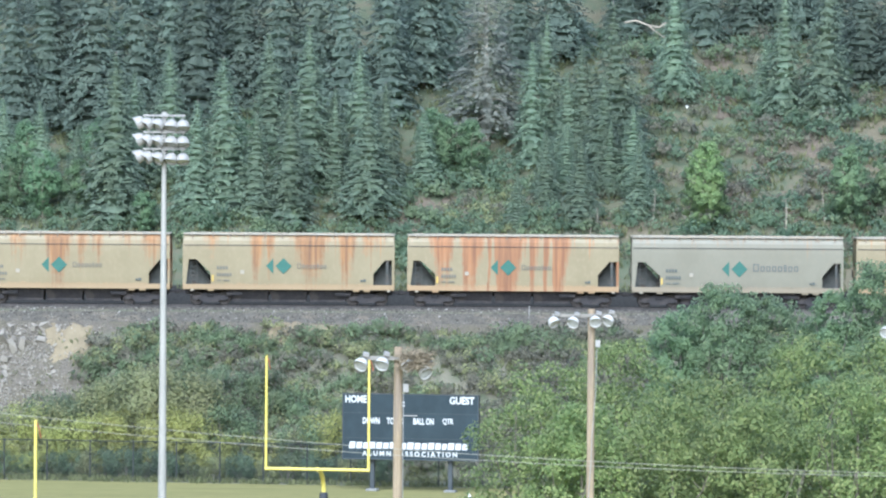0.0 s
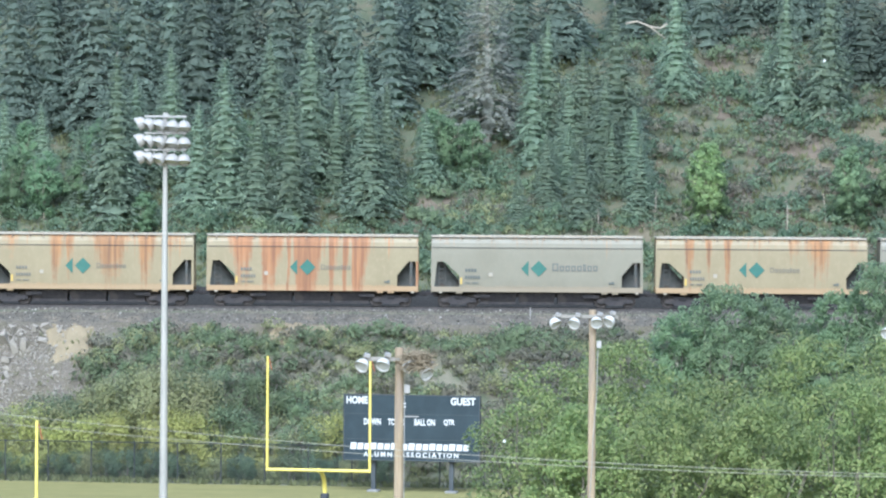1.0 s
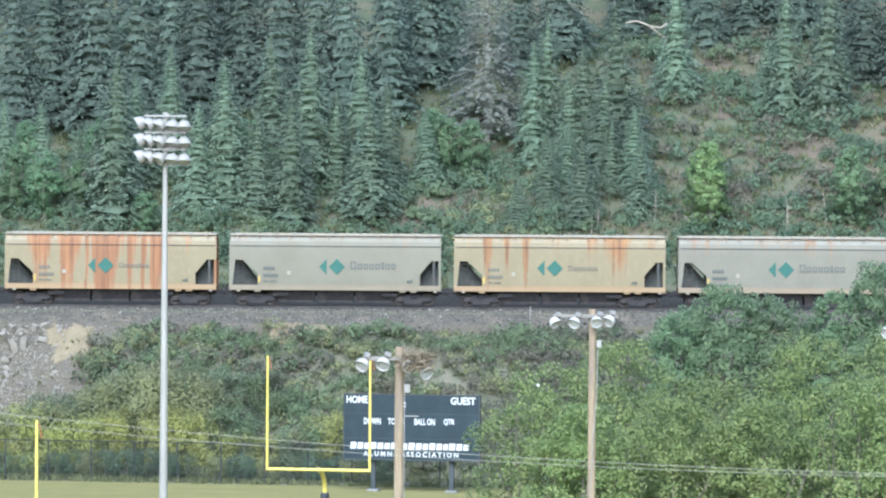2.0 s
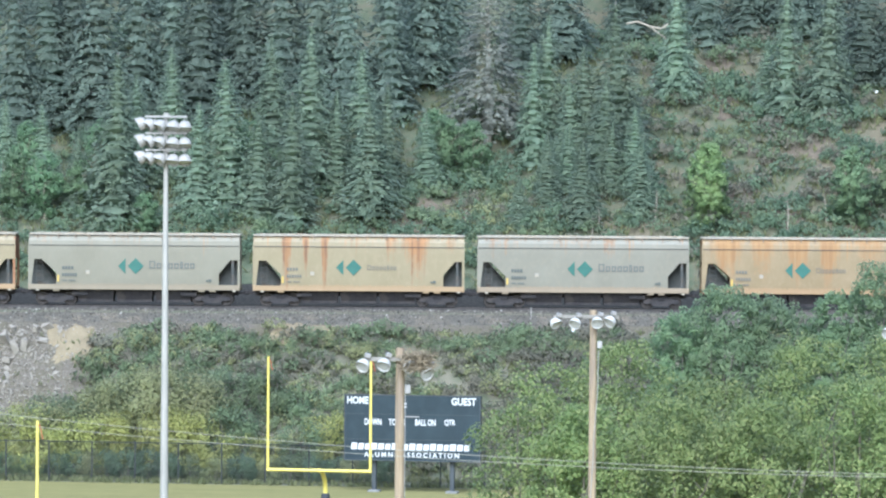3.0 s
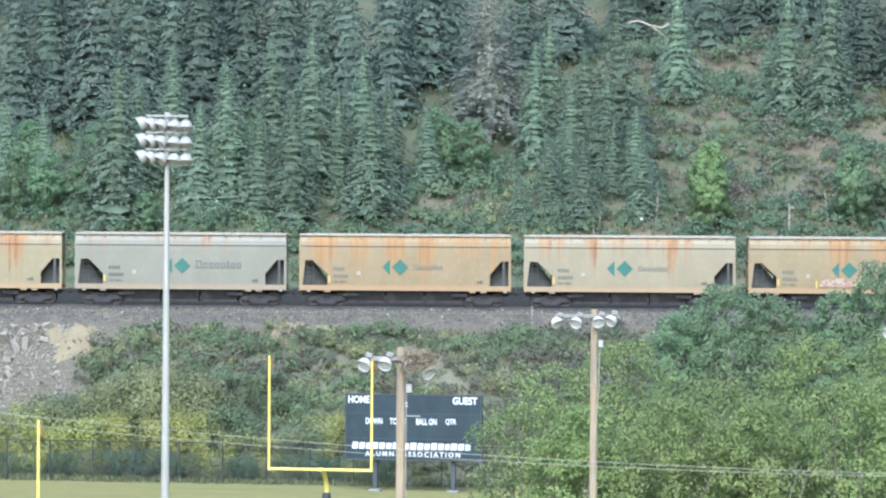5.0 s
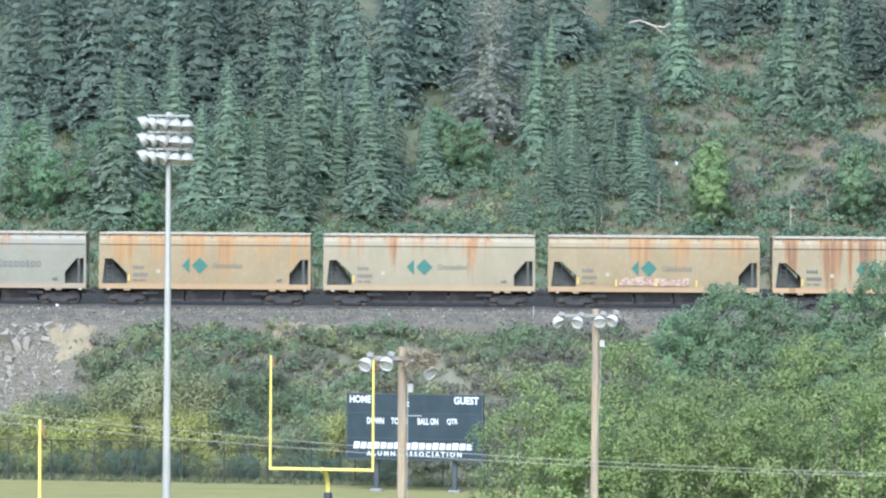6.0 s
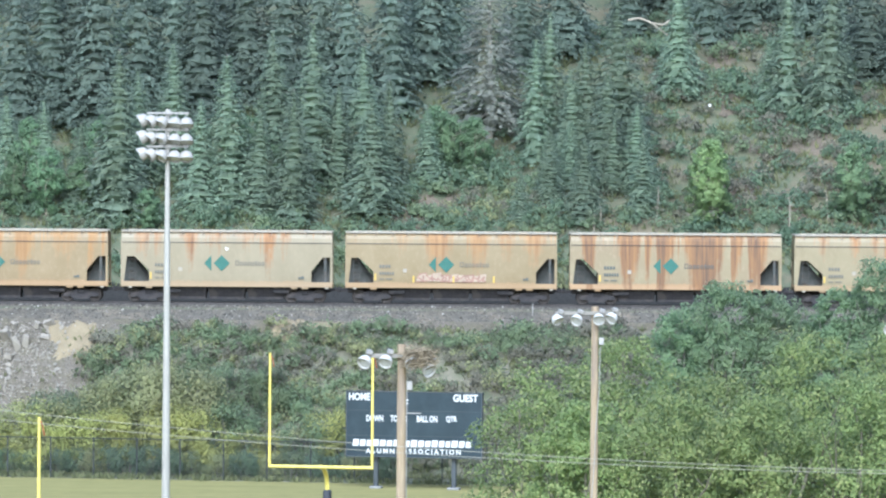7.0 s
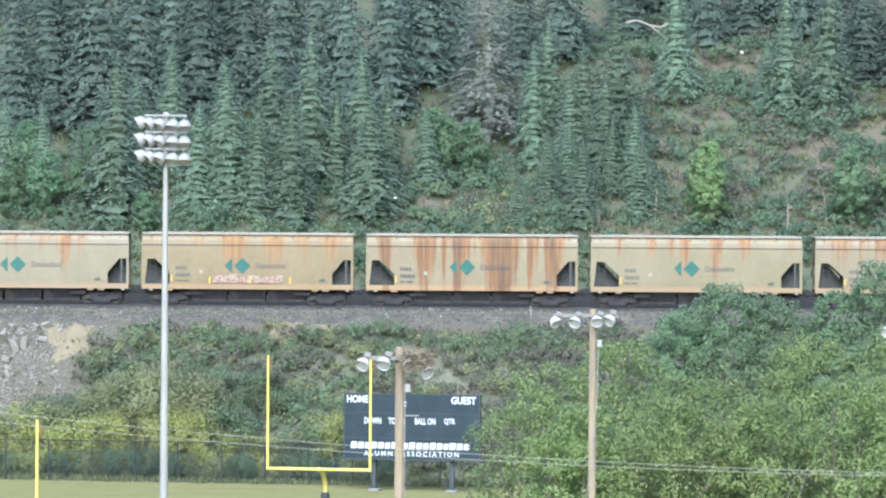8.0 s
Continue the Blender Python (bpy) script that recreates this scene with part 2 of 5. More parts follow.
CONCRETE = surface("concrete", (0.150, 0.150, 0.139), (0.232, 0.229, 0.214), 2.0, 0.9)
FENCE_IRON = surface("fence_black_steel", (0.018, 0.022, 0.022), (0.045, 0.05, 0.05), 4.0, 0.5)
WIRE = surface("aluminium_wire", (0.25, 0.238, 0.19), (0.35, 0.335, 0.27), 4.0, 0.6, 0.1, bump=0.0)
TWIGS = surface("nest_sticks", (0.10, 0.082, 0.052), (0.33, 0.27, 0.18), 3.0, 0.9)
FLUFF = surface("seed_down", (0.75, 0.75, 0.72), (0.85, 0.85, 0.83), 8.0, 0.9)
BARK = surface("bark", (0.11, 0.10, 0.09), (0.21, 0.19, 0.165), 4.0, 0.95, stretch=(3, 3, 0.7), bump=0.8, depth=0.03)
COTTON_BARK = surface("cottonwood_bark", (0.108, 0.094, 0.072), (0.194, 0.173, 0.133), 4.0, 0.9, stretch=(2.160, 2.160, 0.504), bump=0.6, depth=0.03)
PALE_BARK = surface("pale_bark", (0.24, 0.21, 0.16), (0.42, 0.37, 0.29), 4.0, 0.9, stretch=(3, 3, 0.7), bump=0.6, depth=0.03)
SPRUCE = foliage("spruce_needles", (0.200, 0.262, 0.210), (0.252, 0.316, 0.220), (0.325, 0.366, 0.205), 0.5, 0.04, 0.24, 0.42)
# Dark, bluish copy of SPRUCE: far haze and shade put into the colour.
SPRUCE_FAR_SHADED = foliage("shaded_far_needles", (0.158, 0.204, 0.170), (0.196, 0.242, 0.190), (0.246, 0.290, 0.200), 0.5, 0.04, 0.15, 0.42)
SPRUCE_GREY = foliage("dying_spruce_needles", (0.215, 0.228, 0.192), (0.275, 0.285, 0.238), (0.335, 0.335, 0.275), 0.5, 0.04)
COTTONWOOD = foliage("cottonwood_leaves", (0.218, 0.290, 0.122), (0.305, 0.374, 0.138), (0.580, 0.580, 0.255), 0.6, 0.12, 0.42, 0.36)
DUSKY = foliage("dusky_leaves", (0.175, 0.239, 0.161), (0.210, 0.280, 0.178), (0.260, 0.323, 0.189), 0.65, 0.12, 0.22)
ALDER = foliage("alder_leaves", (0.209, 0.302, 0.185), (0.253, 0.355, 0.197), (0.318, 0.413, 0.209), 0.65, 0.12, 0.22)
POPLAR = foliage("poplar_leaves", (0.213, 0.288, 0.176), (0.270, 0.348, 0.194), (0.368, 0.432, 0.209), 0.65, 0.15, 0.25)
ASPEN = foliage("aspen_leaves", (0.271, 0.362, 0.179), (0.345, 0.433, 0.197), (0.484, 0.548, 0.229), 0.65, 0.2, 0.3)
WILLOW = foliage("willow_leaves", (0.385, 0.400, 0.150), (0.470, 0.472, 0.170), (0.560, 0.540, 0.200), 0.65, 0.12, 0.22)
BRUSH = foliage("brush_leaves", (0.211, 0.262, 0.160), (0.257, 0.314, 0.180), (0.314, 0.363, 0.196), 0.65, 0.12, 0.22)
OLIVE = foliage("olive_leaves", (0.320, 0.338, 0.174), (0.380, 0.391, 0.206), (0.452, 0.450, 0.236), 0.65, 0.12, 0.22)
DRY = foliage("dry_stalks", (0.222, 0.211, 0.160), (0.268, 0.253, 0.192), (0.325, 0.306, 0.228), 0.65, 0.1, 0.25)
GRASS = foliage("rough_grass", (0.122, 0.138, 0.066), (0.189, 0.202, 0.097), (0.274, 0.266, 0.132), 0.5, 0.15, 0.3)


# ---- mesh helpers ----
def mesh_of(name, bm):
    me = bpy.data.meshes.new(name)
    bm.to_mesh(me)
    bm.free()
    return me


def part(name, shape, material, parent=None, label="", at=None):
    me = mesh_of(name, shape) if isinstance(shape, bmesh.types.BMesh) else shape
    ob = new(name, me)
    if not me.materials:
        me.materials.append(material)
    if me.materials[0] != material:
        ob.material_slots[0].link = "OBJECT"
        ob.material_slots[0].material = material
    if parent is not None:
        ob.parent = parent
    if at is not None:
        ob.matrix_basis = at
    return tagged(ob, label=label)


def thing(name, at, label, category, group="", kind=""):
    ob = new(name)
    ob.empty_display_size = 0.2
    ob.matrix_basis = at
    return tagged(ob, label, category, group, kind)


def box(bm, c, s, m=None, bevel=0.0):
    r = bmesh.ops.create_cube(bm, size=1.0, matrix=(m or Matrix()) @ Matrix.Translation(c) @ Matrix.Diagonal((*s, 1)))
    if bevel:
        es = {e for v in r["verts"] for e in v.link_edges}
        bmesh.ops.bevel(bm, geom=list(es), offset=bevel, segments=1, affect="EDGES")
    return r["verts"]


def rod(bm, a, b, r0, r1=None, n=8):
    a, b = Vector(a), Vector(b)
    d = b - a
    m = Matrix.Translation((a + b) / 2) @ d.to_track_quat("Z", "Y").to_matrix().to_4x4()
    return bmesh.ops.create_cone(bm, cap_ends=True, segments=n, radius1=r0, radius2=r0 if r1 is None else r1, depth=d.length, matrix=m)["verts"]


def pipe(bm, pts, r, n=6):
    for a, b in zip(pts, pts[1:]):
        rod(bm, a, b, r, r, n)


def one(fn, *a, **k):
    bm = bmesh.new()
    fn(bm, *a, **k)
    return bm


def lathe(bm, prof, n=14, m=None):
    """Turned shape about z from (radius, z) pairs."""
    m = m or Matrix()
    rings = [[bm.verts.new(m @ Vector((r * math.cos(2 * math.pi * i / n), r * math.sin(2 * math.pi * i / n), z))) for i in range(n)] for r, z in prof]
    for p, q in zip(rings, rings[1:]):
        for i in range(n):
            bm.faces.new((p[i], p[(i + 1) % n], q[(i + 1) % n], q[i]))
    bm.faces.new(rings[0][::-1])
    bm.faces.new(rings[-1])


def extrude_poly(bm, pts, y0, y1):
    """A plate from (x, z) corners between two depths."""
    f = [bm.verts.new((x, y0, z)) for x, z in pts]
    g = [bm.verts.new((x, y1, z)) for x, z in pts]
    bm.faces.new(f)
    bm.faces.new(g[::-1])
    for i in range(len(pts)):
        j = (i + 1) % len(pts)
        bm.faces.new((f[j], f[i], g[i], g[j]))
    bmesh.ops.recalc_face_normals(bm, faces=bm.faces[:])


def kites(name, c, u, v, facing=None):
    """Many small leaf-shaped quads: centres, half-lengths, half-widths, and the way each tuft faces."""
    n = len(c)
    if facing is not None:
        v = np.where((np.cross(u, v) * facing).sum(1, keepdims=True) > 0, -v, v)
    co = np.stack([c - u, c + v, c + u, c - v], 1).reshape(-1, 3)
    me = bpy.data.meshes.new(name)
    me.vertices.add(4 * n)
    me.vertices.foreach_set("co", co.astype(np.float32).ravel())
    me.loops.add(4 * n)
    me.loops.foreach_set("vertex_index", np.arange(4 * n, dtype=np.int32))
    me.polygons.add(n)
    me.polygons.foreach_set("loop_start", np.arange(0, 4 * n, 4, dtype=np.int32))
    me.update(calc_edges=True)
    if facing is not None:
        me.polygons.foreach_set("use_smooth", np.ones(n, bool))
        me.normals_split_custom_set_from_vertices(np.repeat(facing, 4, 0).tolist())
    return me


def unit(a):
    return a / np.maximum(np.linalg.norm(a, axis=1, keepdims=True), 1e-6)


# ---- ground ----
def toe_line(x):
    return 310.0 - 0.165 * max(-40.0, min(40.0, x))


def step(a, b, t):
    t = max(0.0, min(1.0, (t - a) / (b - a)))
    return t * t * (3 - 2 * t)


def ground_z(x, y):
    if y < 200:
        return 18.3 * (1 - step(8, 95, y))
    toe = toe_line(x)
    if y <= 323.0:
        k = max(0.0, min(1.0, (y - toe) / (323.0 - toe)))
        lump = noise.noise((x * 0.22, y * 0.22, 3.1)) * 0.6 * math.sin(math.pi * k)
        return 9.15 * (0.75 * k + 0.25 * step(0, 1, k)) + lump
    if y <= 325.0:
        return 9.15 + (y - 323.0) / 2.0 * 0.75
    if y <= 330.2:
        return 9.9
    if y <= 336.0:
        return 9.9 - 0.4 * step(330.2, 332, y)
    z = 9.5 + 0.62 * (min(y, 425) - 336) + 4.0 * step(425, 470, y)
    return z + noise.noise((x * 0.10, y * 0.10, 7.7)) * 1.1 * step(336, 345, y) + noise.noise((x * 0.5, y * 0.5, 1.7)) * 0.25 * step(336, 340, y)


def ground():
    xs = [-3000, -1500, -800, -400, -220, -140, -100, -80, -66] + [-56 + 0.8 * i for i in range(141)] + [66, 80, 100, 140, 220, 400, 800, 1500, 3000]
    ys = [-3000, -1000, -300, -100, -30, 0, 8, 20, 35, 50, 65, 80, 95, 120, 160, 200, 240, 270, 285] + [295 + 0.7 * i for i in range(37)] + \
         [321.5, 323, 324, 325, 327.5, 330.2, 331, 332, 334, 336] + [337 + 1.0 * i for i in range(88)] + [427, 432, 440, 450, 470, 520, 700, 1200, 3000]
    verts = [(x, y, ground_z(x, y)) for y in ys for x in xs]
    nx = len(xs)
    faces = [(j * nx + i, j * nx + i + 1, (j + 1) * nx + i + 1, (j + 1) * nx + i) for j in range(len(ys) - 1) for i in range(nx - 1)]
    me = bpy.data.meshes.new("ground")
    me.from_pydata(verts, [], faces)
    for p in me.polygons:
        p.use_smooth = True
    tagged(part("ground", me, GROUND), "mown field, gravel lane, brushy bank and wooded hillside", "ground", kind="structure")


ground()


# ---- railway ----
RAIL_Z, TRACK_Y = 10.2, 327.5


def track():
    top = thing("railway_track", pose(0, TRACK_Y, 0), "steel rails on dark ties in grey ballast", "railway track", kind="structure")
    prof = [(-0.07, 0), (0.07, 0), (0.07, 0.02), (0.012, 0.04), (0.012, 0.12), (0.036, 0.13), (0.036, 0.17), (-0.036, 0.17), (-0.036, 0.13), (-0.012, 0.12), (-0.012, 0.04), (-0.07, 0.02)]
    for y in (-0.755, 0.755):
        bm = bmesh.new()
        a = [bm.verts.new((-260, y + p, RAIL_Z - 0.17 + q)) for p, q in prof]
        b = [bm.verts.new((260, y + p, RAIL_Z - 0.17 + q)) for p, q in prof]
        for i in range(len(prof)):
            j = (i + 1) % len(prof)
            bm.faces.new((a[i], a[j], b[j], b[i]))
        bm.faces.new(a[::-1])
        bm.faces.new(b)
        part("rail", bm, STEEL_RAIL, top)
    tie = mesh_of("tie", one(box, (0, 0, 0), (0.23, 2.55, 0.18), bevel=0.015))
    for i in range(280):
        part("tie", tie, TIE_WOOD, top, at=pose(-77 + 0.55 * i, 0, RAIL_Z - 0.265, 0, 0, random.uniform(-1, 1)))


track()


def ballast():
    rng = np.random.default_rng(4)
    n = 11000
    x = rng.uniform(-44, 44, n)
    y = 322.8 + rng.random(n) ** 0.9 * 3.2
    z = np.array([ground_z(a, b) for a, b in zip(x, y)])
    z = np.interp(y, [322.5, 323.2, 325.3, 331], [8.75, 9.26, 10.0, 10.0])
    s = rng.uniform(0.028, 0.058, n) * np.where(rng.random(n) > 0.95, 1.7, 1.0)
    octa = np.array([(1, 0, 0), (0, 1, 0), (-1, 0, 0), (0, -1, 0), (0, 0, 1), (0, 0, -1)], float)
    p = octa[None] * rng.uniform(0.6, 1.3, (n, 6, 1)) * s[:, None, None]
    a = rng.uniform(0, 6.28, n)
    ca, sb = np.cos(a)[:, None], np.sin(a)[:, None]
    q = np.stack([p[..., 0] * ca - p[..., 1] * sb + p[..., 2] * 0.3, p[..., 0] * sb + p[..., 1] * ca, p[..., 2] + p[..., 0] * 0.3], 2)
    q += np.stack([x, y, z + s * 0.4], 1)[:, None]
    tri = np.array([(0, 1, 4), (1, 2, 4), (2, 3, 4), (3, 0, 4), (1, 0, 5), (2, 1, 5), (3, 2, 5), (0, 3, 5)])
    f = (tri[None] + 6 * np.arange(n)[:, None, None]).reshape(-1, 3)
    me = bpy.data.meshes.new("ballast")
    me.from_pydata(q.reshape(-1, 3).tolist(), [], f.tolist())
    m, nt, b = blank("crushed_stone", 0.95, 0.0, 0.05)
    geo = nt.nodes.new("ShaderNodeNewGeometry")
    c = ramp(nt, geo.outputs["Random Per Island"], [(0.0, (0.072, 0.067, 0.057)), (0.6, (0.115, 0.106, 0.090)), (0.9, (0.160, 0.149, 0.128)), (1.0, (0.38, 0.36, 0.325))])
    nt.links.new(c, b.inputs["Base Color"])
    tagged(part("ballast", me, m), "grey crushed stone ballast along the track", "gravel", kind="stuff")
    rows = [(322.2, 8.3), (323.2, 9.26), (325.3, 10.0), (329.7, 10.0), (331.2, 9.6)]
    # Stone under the train, with its shade put into the near-black colour.
    shaded = surface("shaded_ballast", (0.018, 0.018, 0.018), (0.040, 0.038, 0.036), 2.0, 1.0, fine=18, bump=0.6, depth=0.04)
    for stone in (shaded, BALLAST):
        stone.node_tree.nodes["Principled BSDF"].inputs["Specular IOR Level"].default_value = 0.03
    for name, lab, mat, rows in (("ballast_bed", "grey stone shoulder beside the track", BALLAST, rows[:3] + [(326.1, 10.0)]), ("track_bed", "stone bed under the track, coloured dark as shade", shaded, [(326.1, 10.0), (329.7, 10.0), (331.2, 9.6)])):
        bm = bmesh.new()
        for i in range(130):
            x0, x1 = -260 + 4 * i, -256 + 4 * i
            for (ya, za), (yb, zb) in zip(rows, rows[1:]):
                bm.faces.new([bm.verts.new(v) for v in ((x0, ya, za), (x1, ya, za), (x1, yb, zb), (x0, yb, zb))])
        bmesh.ops.remove_doubles(bm, verts=bm.verts[:], dist=0.001)
        tagged(part(name, bm, mat), lab, "track bed", kind="structure")


ballast()


# ---- the train ----
CAR_PITCH, SPEED = 14.457, 12.994
FIRST_X = -24.39
HALF = [(1.36, 1.555), (1.75, 1.575), (2.1, 1.585), (2.97, 1.60), (3.5, 1.605), (3.88, 1.60), (4.19, 1.57), (4.39, 1.49), (4.49, 1.28), (4.55, 0.6), (4.57, 0.0)]
SHAPES = {}


def car_shapes():
    """The meshes that all hopper cars share."""
    # shell: side sheets and arched roof, with the lower corners cut away at both ends
    bm = bmesh.new()
    xs = [-6.80, -6.30, -5.95, -5.0] + [-5.0 + 10.46 * i / 10 for i in range(1, 10)] + [5.46, 6.2, 6.6, 6.80]
    for side in (-1, 1):
        grid = [[bm.verts.new((x * (1 if z < 4.4 else 1 - 0.004 * (z > 4.5)), side * w, z)) for x in xs] for z, w in HALF]
        for r in range(len(HALF) - 1):
            for i in range(len(xs) - 1):
                a, b, c, d = grid[r][i], grid[r][i + 1], grid[r + 1][i + 1], grid[r + 1][i]
                low = HALF[r][0] < 2.97
                if low and (xs[i] < -5.95 - 0.01 or xs[i] > 6.2 - 0.01):
                    continue
                if low and (i == 2 or xs[i] == 5.46):
                    if HALF[r][0] == 2.1:
                        bm.faces.new((b, c, d) if i == 2 else (a, c, d))
                    continue
                bm.faces.new((a, b, c, d))
    bmesh.ops.remove_doubles(bm, verts=bm.verts[:], dist=0.0005)
    loose = [v for v in bm.verts if not v.link_faces]
    bmesh.ops.delete(bm, geom=loose, context="VERTS")
    bmesh.ops.recalc_face_normals(bm, faces=bm.faces[:])
    bmesh.ops.solidify(bm, geom=bm.faces[:], thickness=0.05)
    SHAPES["shell"] = mesh_of("shell", bm)
    # roof overhang strip that carries the hatches
    bm = bmesh.new()
    for s in (-1, 1):
        box(bm, (0, s * 1.05, 4.625), (13.55, 0.62, 0.05), bevel=0.01)
        box(bm, (0, s * 1.36, 4.605), (13.55, 0.03, 0.10))
    for x in (-6.6, 6.6):
        box(bm, (x, 0, 4.625), (0.5, 1.6, 0.05))
    SHAPES["walkway"] = mesh_of("running_board", bm)
    SHAPES["bracket"] = mesh_of("bracket", one(extrude_poly, [(-0.03, 4.59), (0.03, 4.59), (0.03, 4.32), (-0.03, 4.32)], -1.58, -1.36))
    bm = bmesh.new()
    box(bm, (0, 0, 4.63), (3.1, 0.62, 0.12), bevel=0.03)
    for i in range(3):
        box(bm, (-1.0 + i, 0, 4.70), (0.06, 0.72, 0.03))
    SHAPES["hatch"] = mesh_of("hatch_cover", bm)
    bm = bmesh.new()
    box(bm, (0, 0, 1.195), (13.6, 3.16, 0.05))
    for s in (-1, 1):
        box(bm, (0, s * 1.585, 1.20), (13.62, 0.07, 0.33), bevel=0.012)
        box(bm, (0.2, s * 1.625, 1.365), (10.5, 0.02, 0.035))
    SHAPES["sill"] = mesh_of("side_sill", bm)
    bm = bmesh.new()
    for s in (-1, 1):
        box(bm, (0, s * 1.612, 3.88), (13.5, 0.03, 0.045))
    SHAPES["seam"] = mesh_of("roof_seam", bm)
    # sloping end sheets
    for key, s, x0, x1 in (("slope_l", -1, -6.62, -4.7), ("slope_r", 1, 6.62, 5.0)):
        bm = bmesh.new()
        v = [bm.verts.new(p) for p in ((x0, -1.53, 3.6), (x0, 1.53, 3.6), (x1, 1.53, 1.25), (x1, -1.53, 1.25))]
        bm.faces.new(v)
        bmesh.ops.solidify(bm, geom=bm.faces[:], thickness=0.05)
        SHAPES[key] = mesh_of("slope_sheet", bm)
    # the end bulkhead plate above and corner posts
    SHAPES["bulk"] = mesh_of("end_plate", one(box, (0, 0, 3.70), (0.05, 3.1, 1.40), bevel=0.01))
    bm = bmesh.new()
    box(bm, (0, 0, 2.45), (0.16, 0.12, 2.9), bevel=0.01)
    SHAPES["post"] = mesh_of("corner_post", bm)
    SHAPES["gusset"] = mesh_of("end_gusset", one(extrude_poly, [(-6.82, 1.3), (-6.62, 1.3), (-6.42, 2.97), (-6.3, 4.0), (-6.82, 4.0)], -1.59, -1.54))
    bm = bmesh.new()
    for x in (-0.2, 0.2):
        rod(bm, (x, 0, 1.1), (x, 0, 2.95), 0.02, n=6)
    for i in range(6):
        rod(bm, (-0.2, 0, 1.3 + 0.3 * i), (0.2, 0, 1.3 + 0.3 * i), 0.016, n=6)
    SHAPES["ladder"] = mesh_of("ladder", bm)
    # discharge hoppers
    bm = bmesh.new()
    top = [bm.verts.new(p) for p in ((-1.25, -1.45, 1.2), (1.25, -1.45, 1.2), (1.25, 1.45, 1.2), (-1.25, 1.45, 1.2))]
    bot = [bm.verts.new(p) for p in ((-1.12, -0.9, 0.36), (1.12, -0.9, 0.36), (1.12, 0.9, 0.36), (-1.12, 0.9, 0.36))]
    for i in range(4):
        j = (i + 1) % 4
        bm.faces.new((top[j], top[i], bot[i], bot[j]))
    bm.faces.new(bot)
    bm.faces.new(top[::-1])
    box(bm, (0, 0, 0.30), (2.3, 1.9, 0.14), bevel=0.02)
    SHAPES["hopper"] = mesh_of("discharge_hopper", bm)
    bm = bmesh.new()
    box(bm, (0, 0, 0.92), (13.4, 0.7, 0.50), bevel=0.02)
    for x in (-3.5, 3.5):
        rod(bm, (x - 0.5, -1.1, 0.75), (x + 0.5, -1.1, 0.75), 0.17, n=10)
    SHAPES["centre"] = mesh_of("centre_sill", bm)
    # truck side frames, bolster and springs
    bm = bmesh.new()
    frame_pts = [(-1.15, 0.36), (-0.72, 0.36), (-0.45, 0.2), (0.45, 0.2), (0.72, 0.36), (1.15, 0.36), (1.15, 0.60), (0.62, 0.66), (0.4, 0.80), (-0.4, 0.80), (-0.62, 0.66), (-1.15, 0.60)]
    for y in (-1.02, 1.02):
        q = bmesh.new()
        extrude_poly(q, frame_pts, y - 0.08, y + 0.08)
        me = mesh_of("t", q)
        bm.from_mesh(me)
        bpy.data.meshes.remove(me)
        for x in (-0.89, 0.89):
            rod(bm, (x, y - 0.16, 0.44), (x, y + 0.16, 0.44), 0.13, n=10)
        for x in (-0.18, 0.0, 0.18):
            rod(bm, (x, y, 0.28), (x, y, 0.55), 0.075, n=8)
    box(bm, (0, 0, 0.68), (0.4, 2.3, 0.28), bevel=0.04)
    rod(bm, (0, 0, 0.8), (0, 0, 1.18), 0.2, n=12)
    SHAPES["truck"] = mesh_of("truck", bm)
    bm = bmesh.new()
    turn = pose(0, 0, 0, 90)
    for y in (-0.755, 0.755):
        s = 1 if y > 0 else -1
        lathe(bm, [(0.46, -0.02), (0.46, 0.03), (0.435, 0.05), (0.425, 0.12), (0.36, 0.12), (0.34, 0.08), (0.17, 0.06), (0.12, 0.12)], 24, Matrix.Translation((0, y - s * 0.05, 0)) @ pose(0, 0, 0, -90 * s))
        for k in range(6):
            a = k * math.pi / 3
            rod(bm, (0.25 * math.cos(a), y - 0.05, 0.25 * math.sin(a)), (0.25 * math.cos(a), y + 0.05, 0.25 * math.sin(a)), 0.045, n=6)
    rod(bm, (0, -1.05, 0), (0, 1.05, 0), 0.085, n=10)
    SHAPES["wheelset"] = mesh_of("wheelset", bm)
    bm = bmesh.new()
    box(bm, (0.25, 0, 0.86), (0.75, 0.16, 0.18), bevel=0.02)
    box(bm, (0.60, 0.03, 0.87), (0.22, 0.30, 0.30), bevel=0.05)
    SHAPES["coupler"] = mesh_of("coupler", bm)
    # painted devices, a few millimetres proud of the side
    SHAPES["arrow"] = mesh_of("arrow_emblem", one(extrude_poly, [(-0.27, 0), (0.20, 0.50), (0.20, -0.50)], -0.006, 0.006))
    SHAPES["diamond"] = mesh_of("diamond_emblem", one(extrude_poly, [(-0.52, 0), (0, 0.52), (0.52, 0), (0, -0.52)], -0.006, 0.006))
    SHAPES["pad"] = mesh_of("jacking_pad", one(box, (0, 0, 0), (0.42, 0.18, 0.12), bevel=0.02))
    SHAPES["tape"] = mesh_of("reflector", one(box, (0, 0, 0), (0.11, 0.012, 0.42)))
    bm = bmesh.new()
    lathe(bm, [(0.26, -0.02), (0.28, 0.0), (0.26, 0.02), (0.22, 0.0)], 16)
    for k in range(4):
        rod(bm, (0, 0, 0), (0.26 * math.cos(k * 1.571), 0.26 * math.sin(k * 1.571), 0), 0.015, n=5)
    SHAPES["brake"] = mesh_of("brake_wheel", bm)


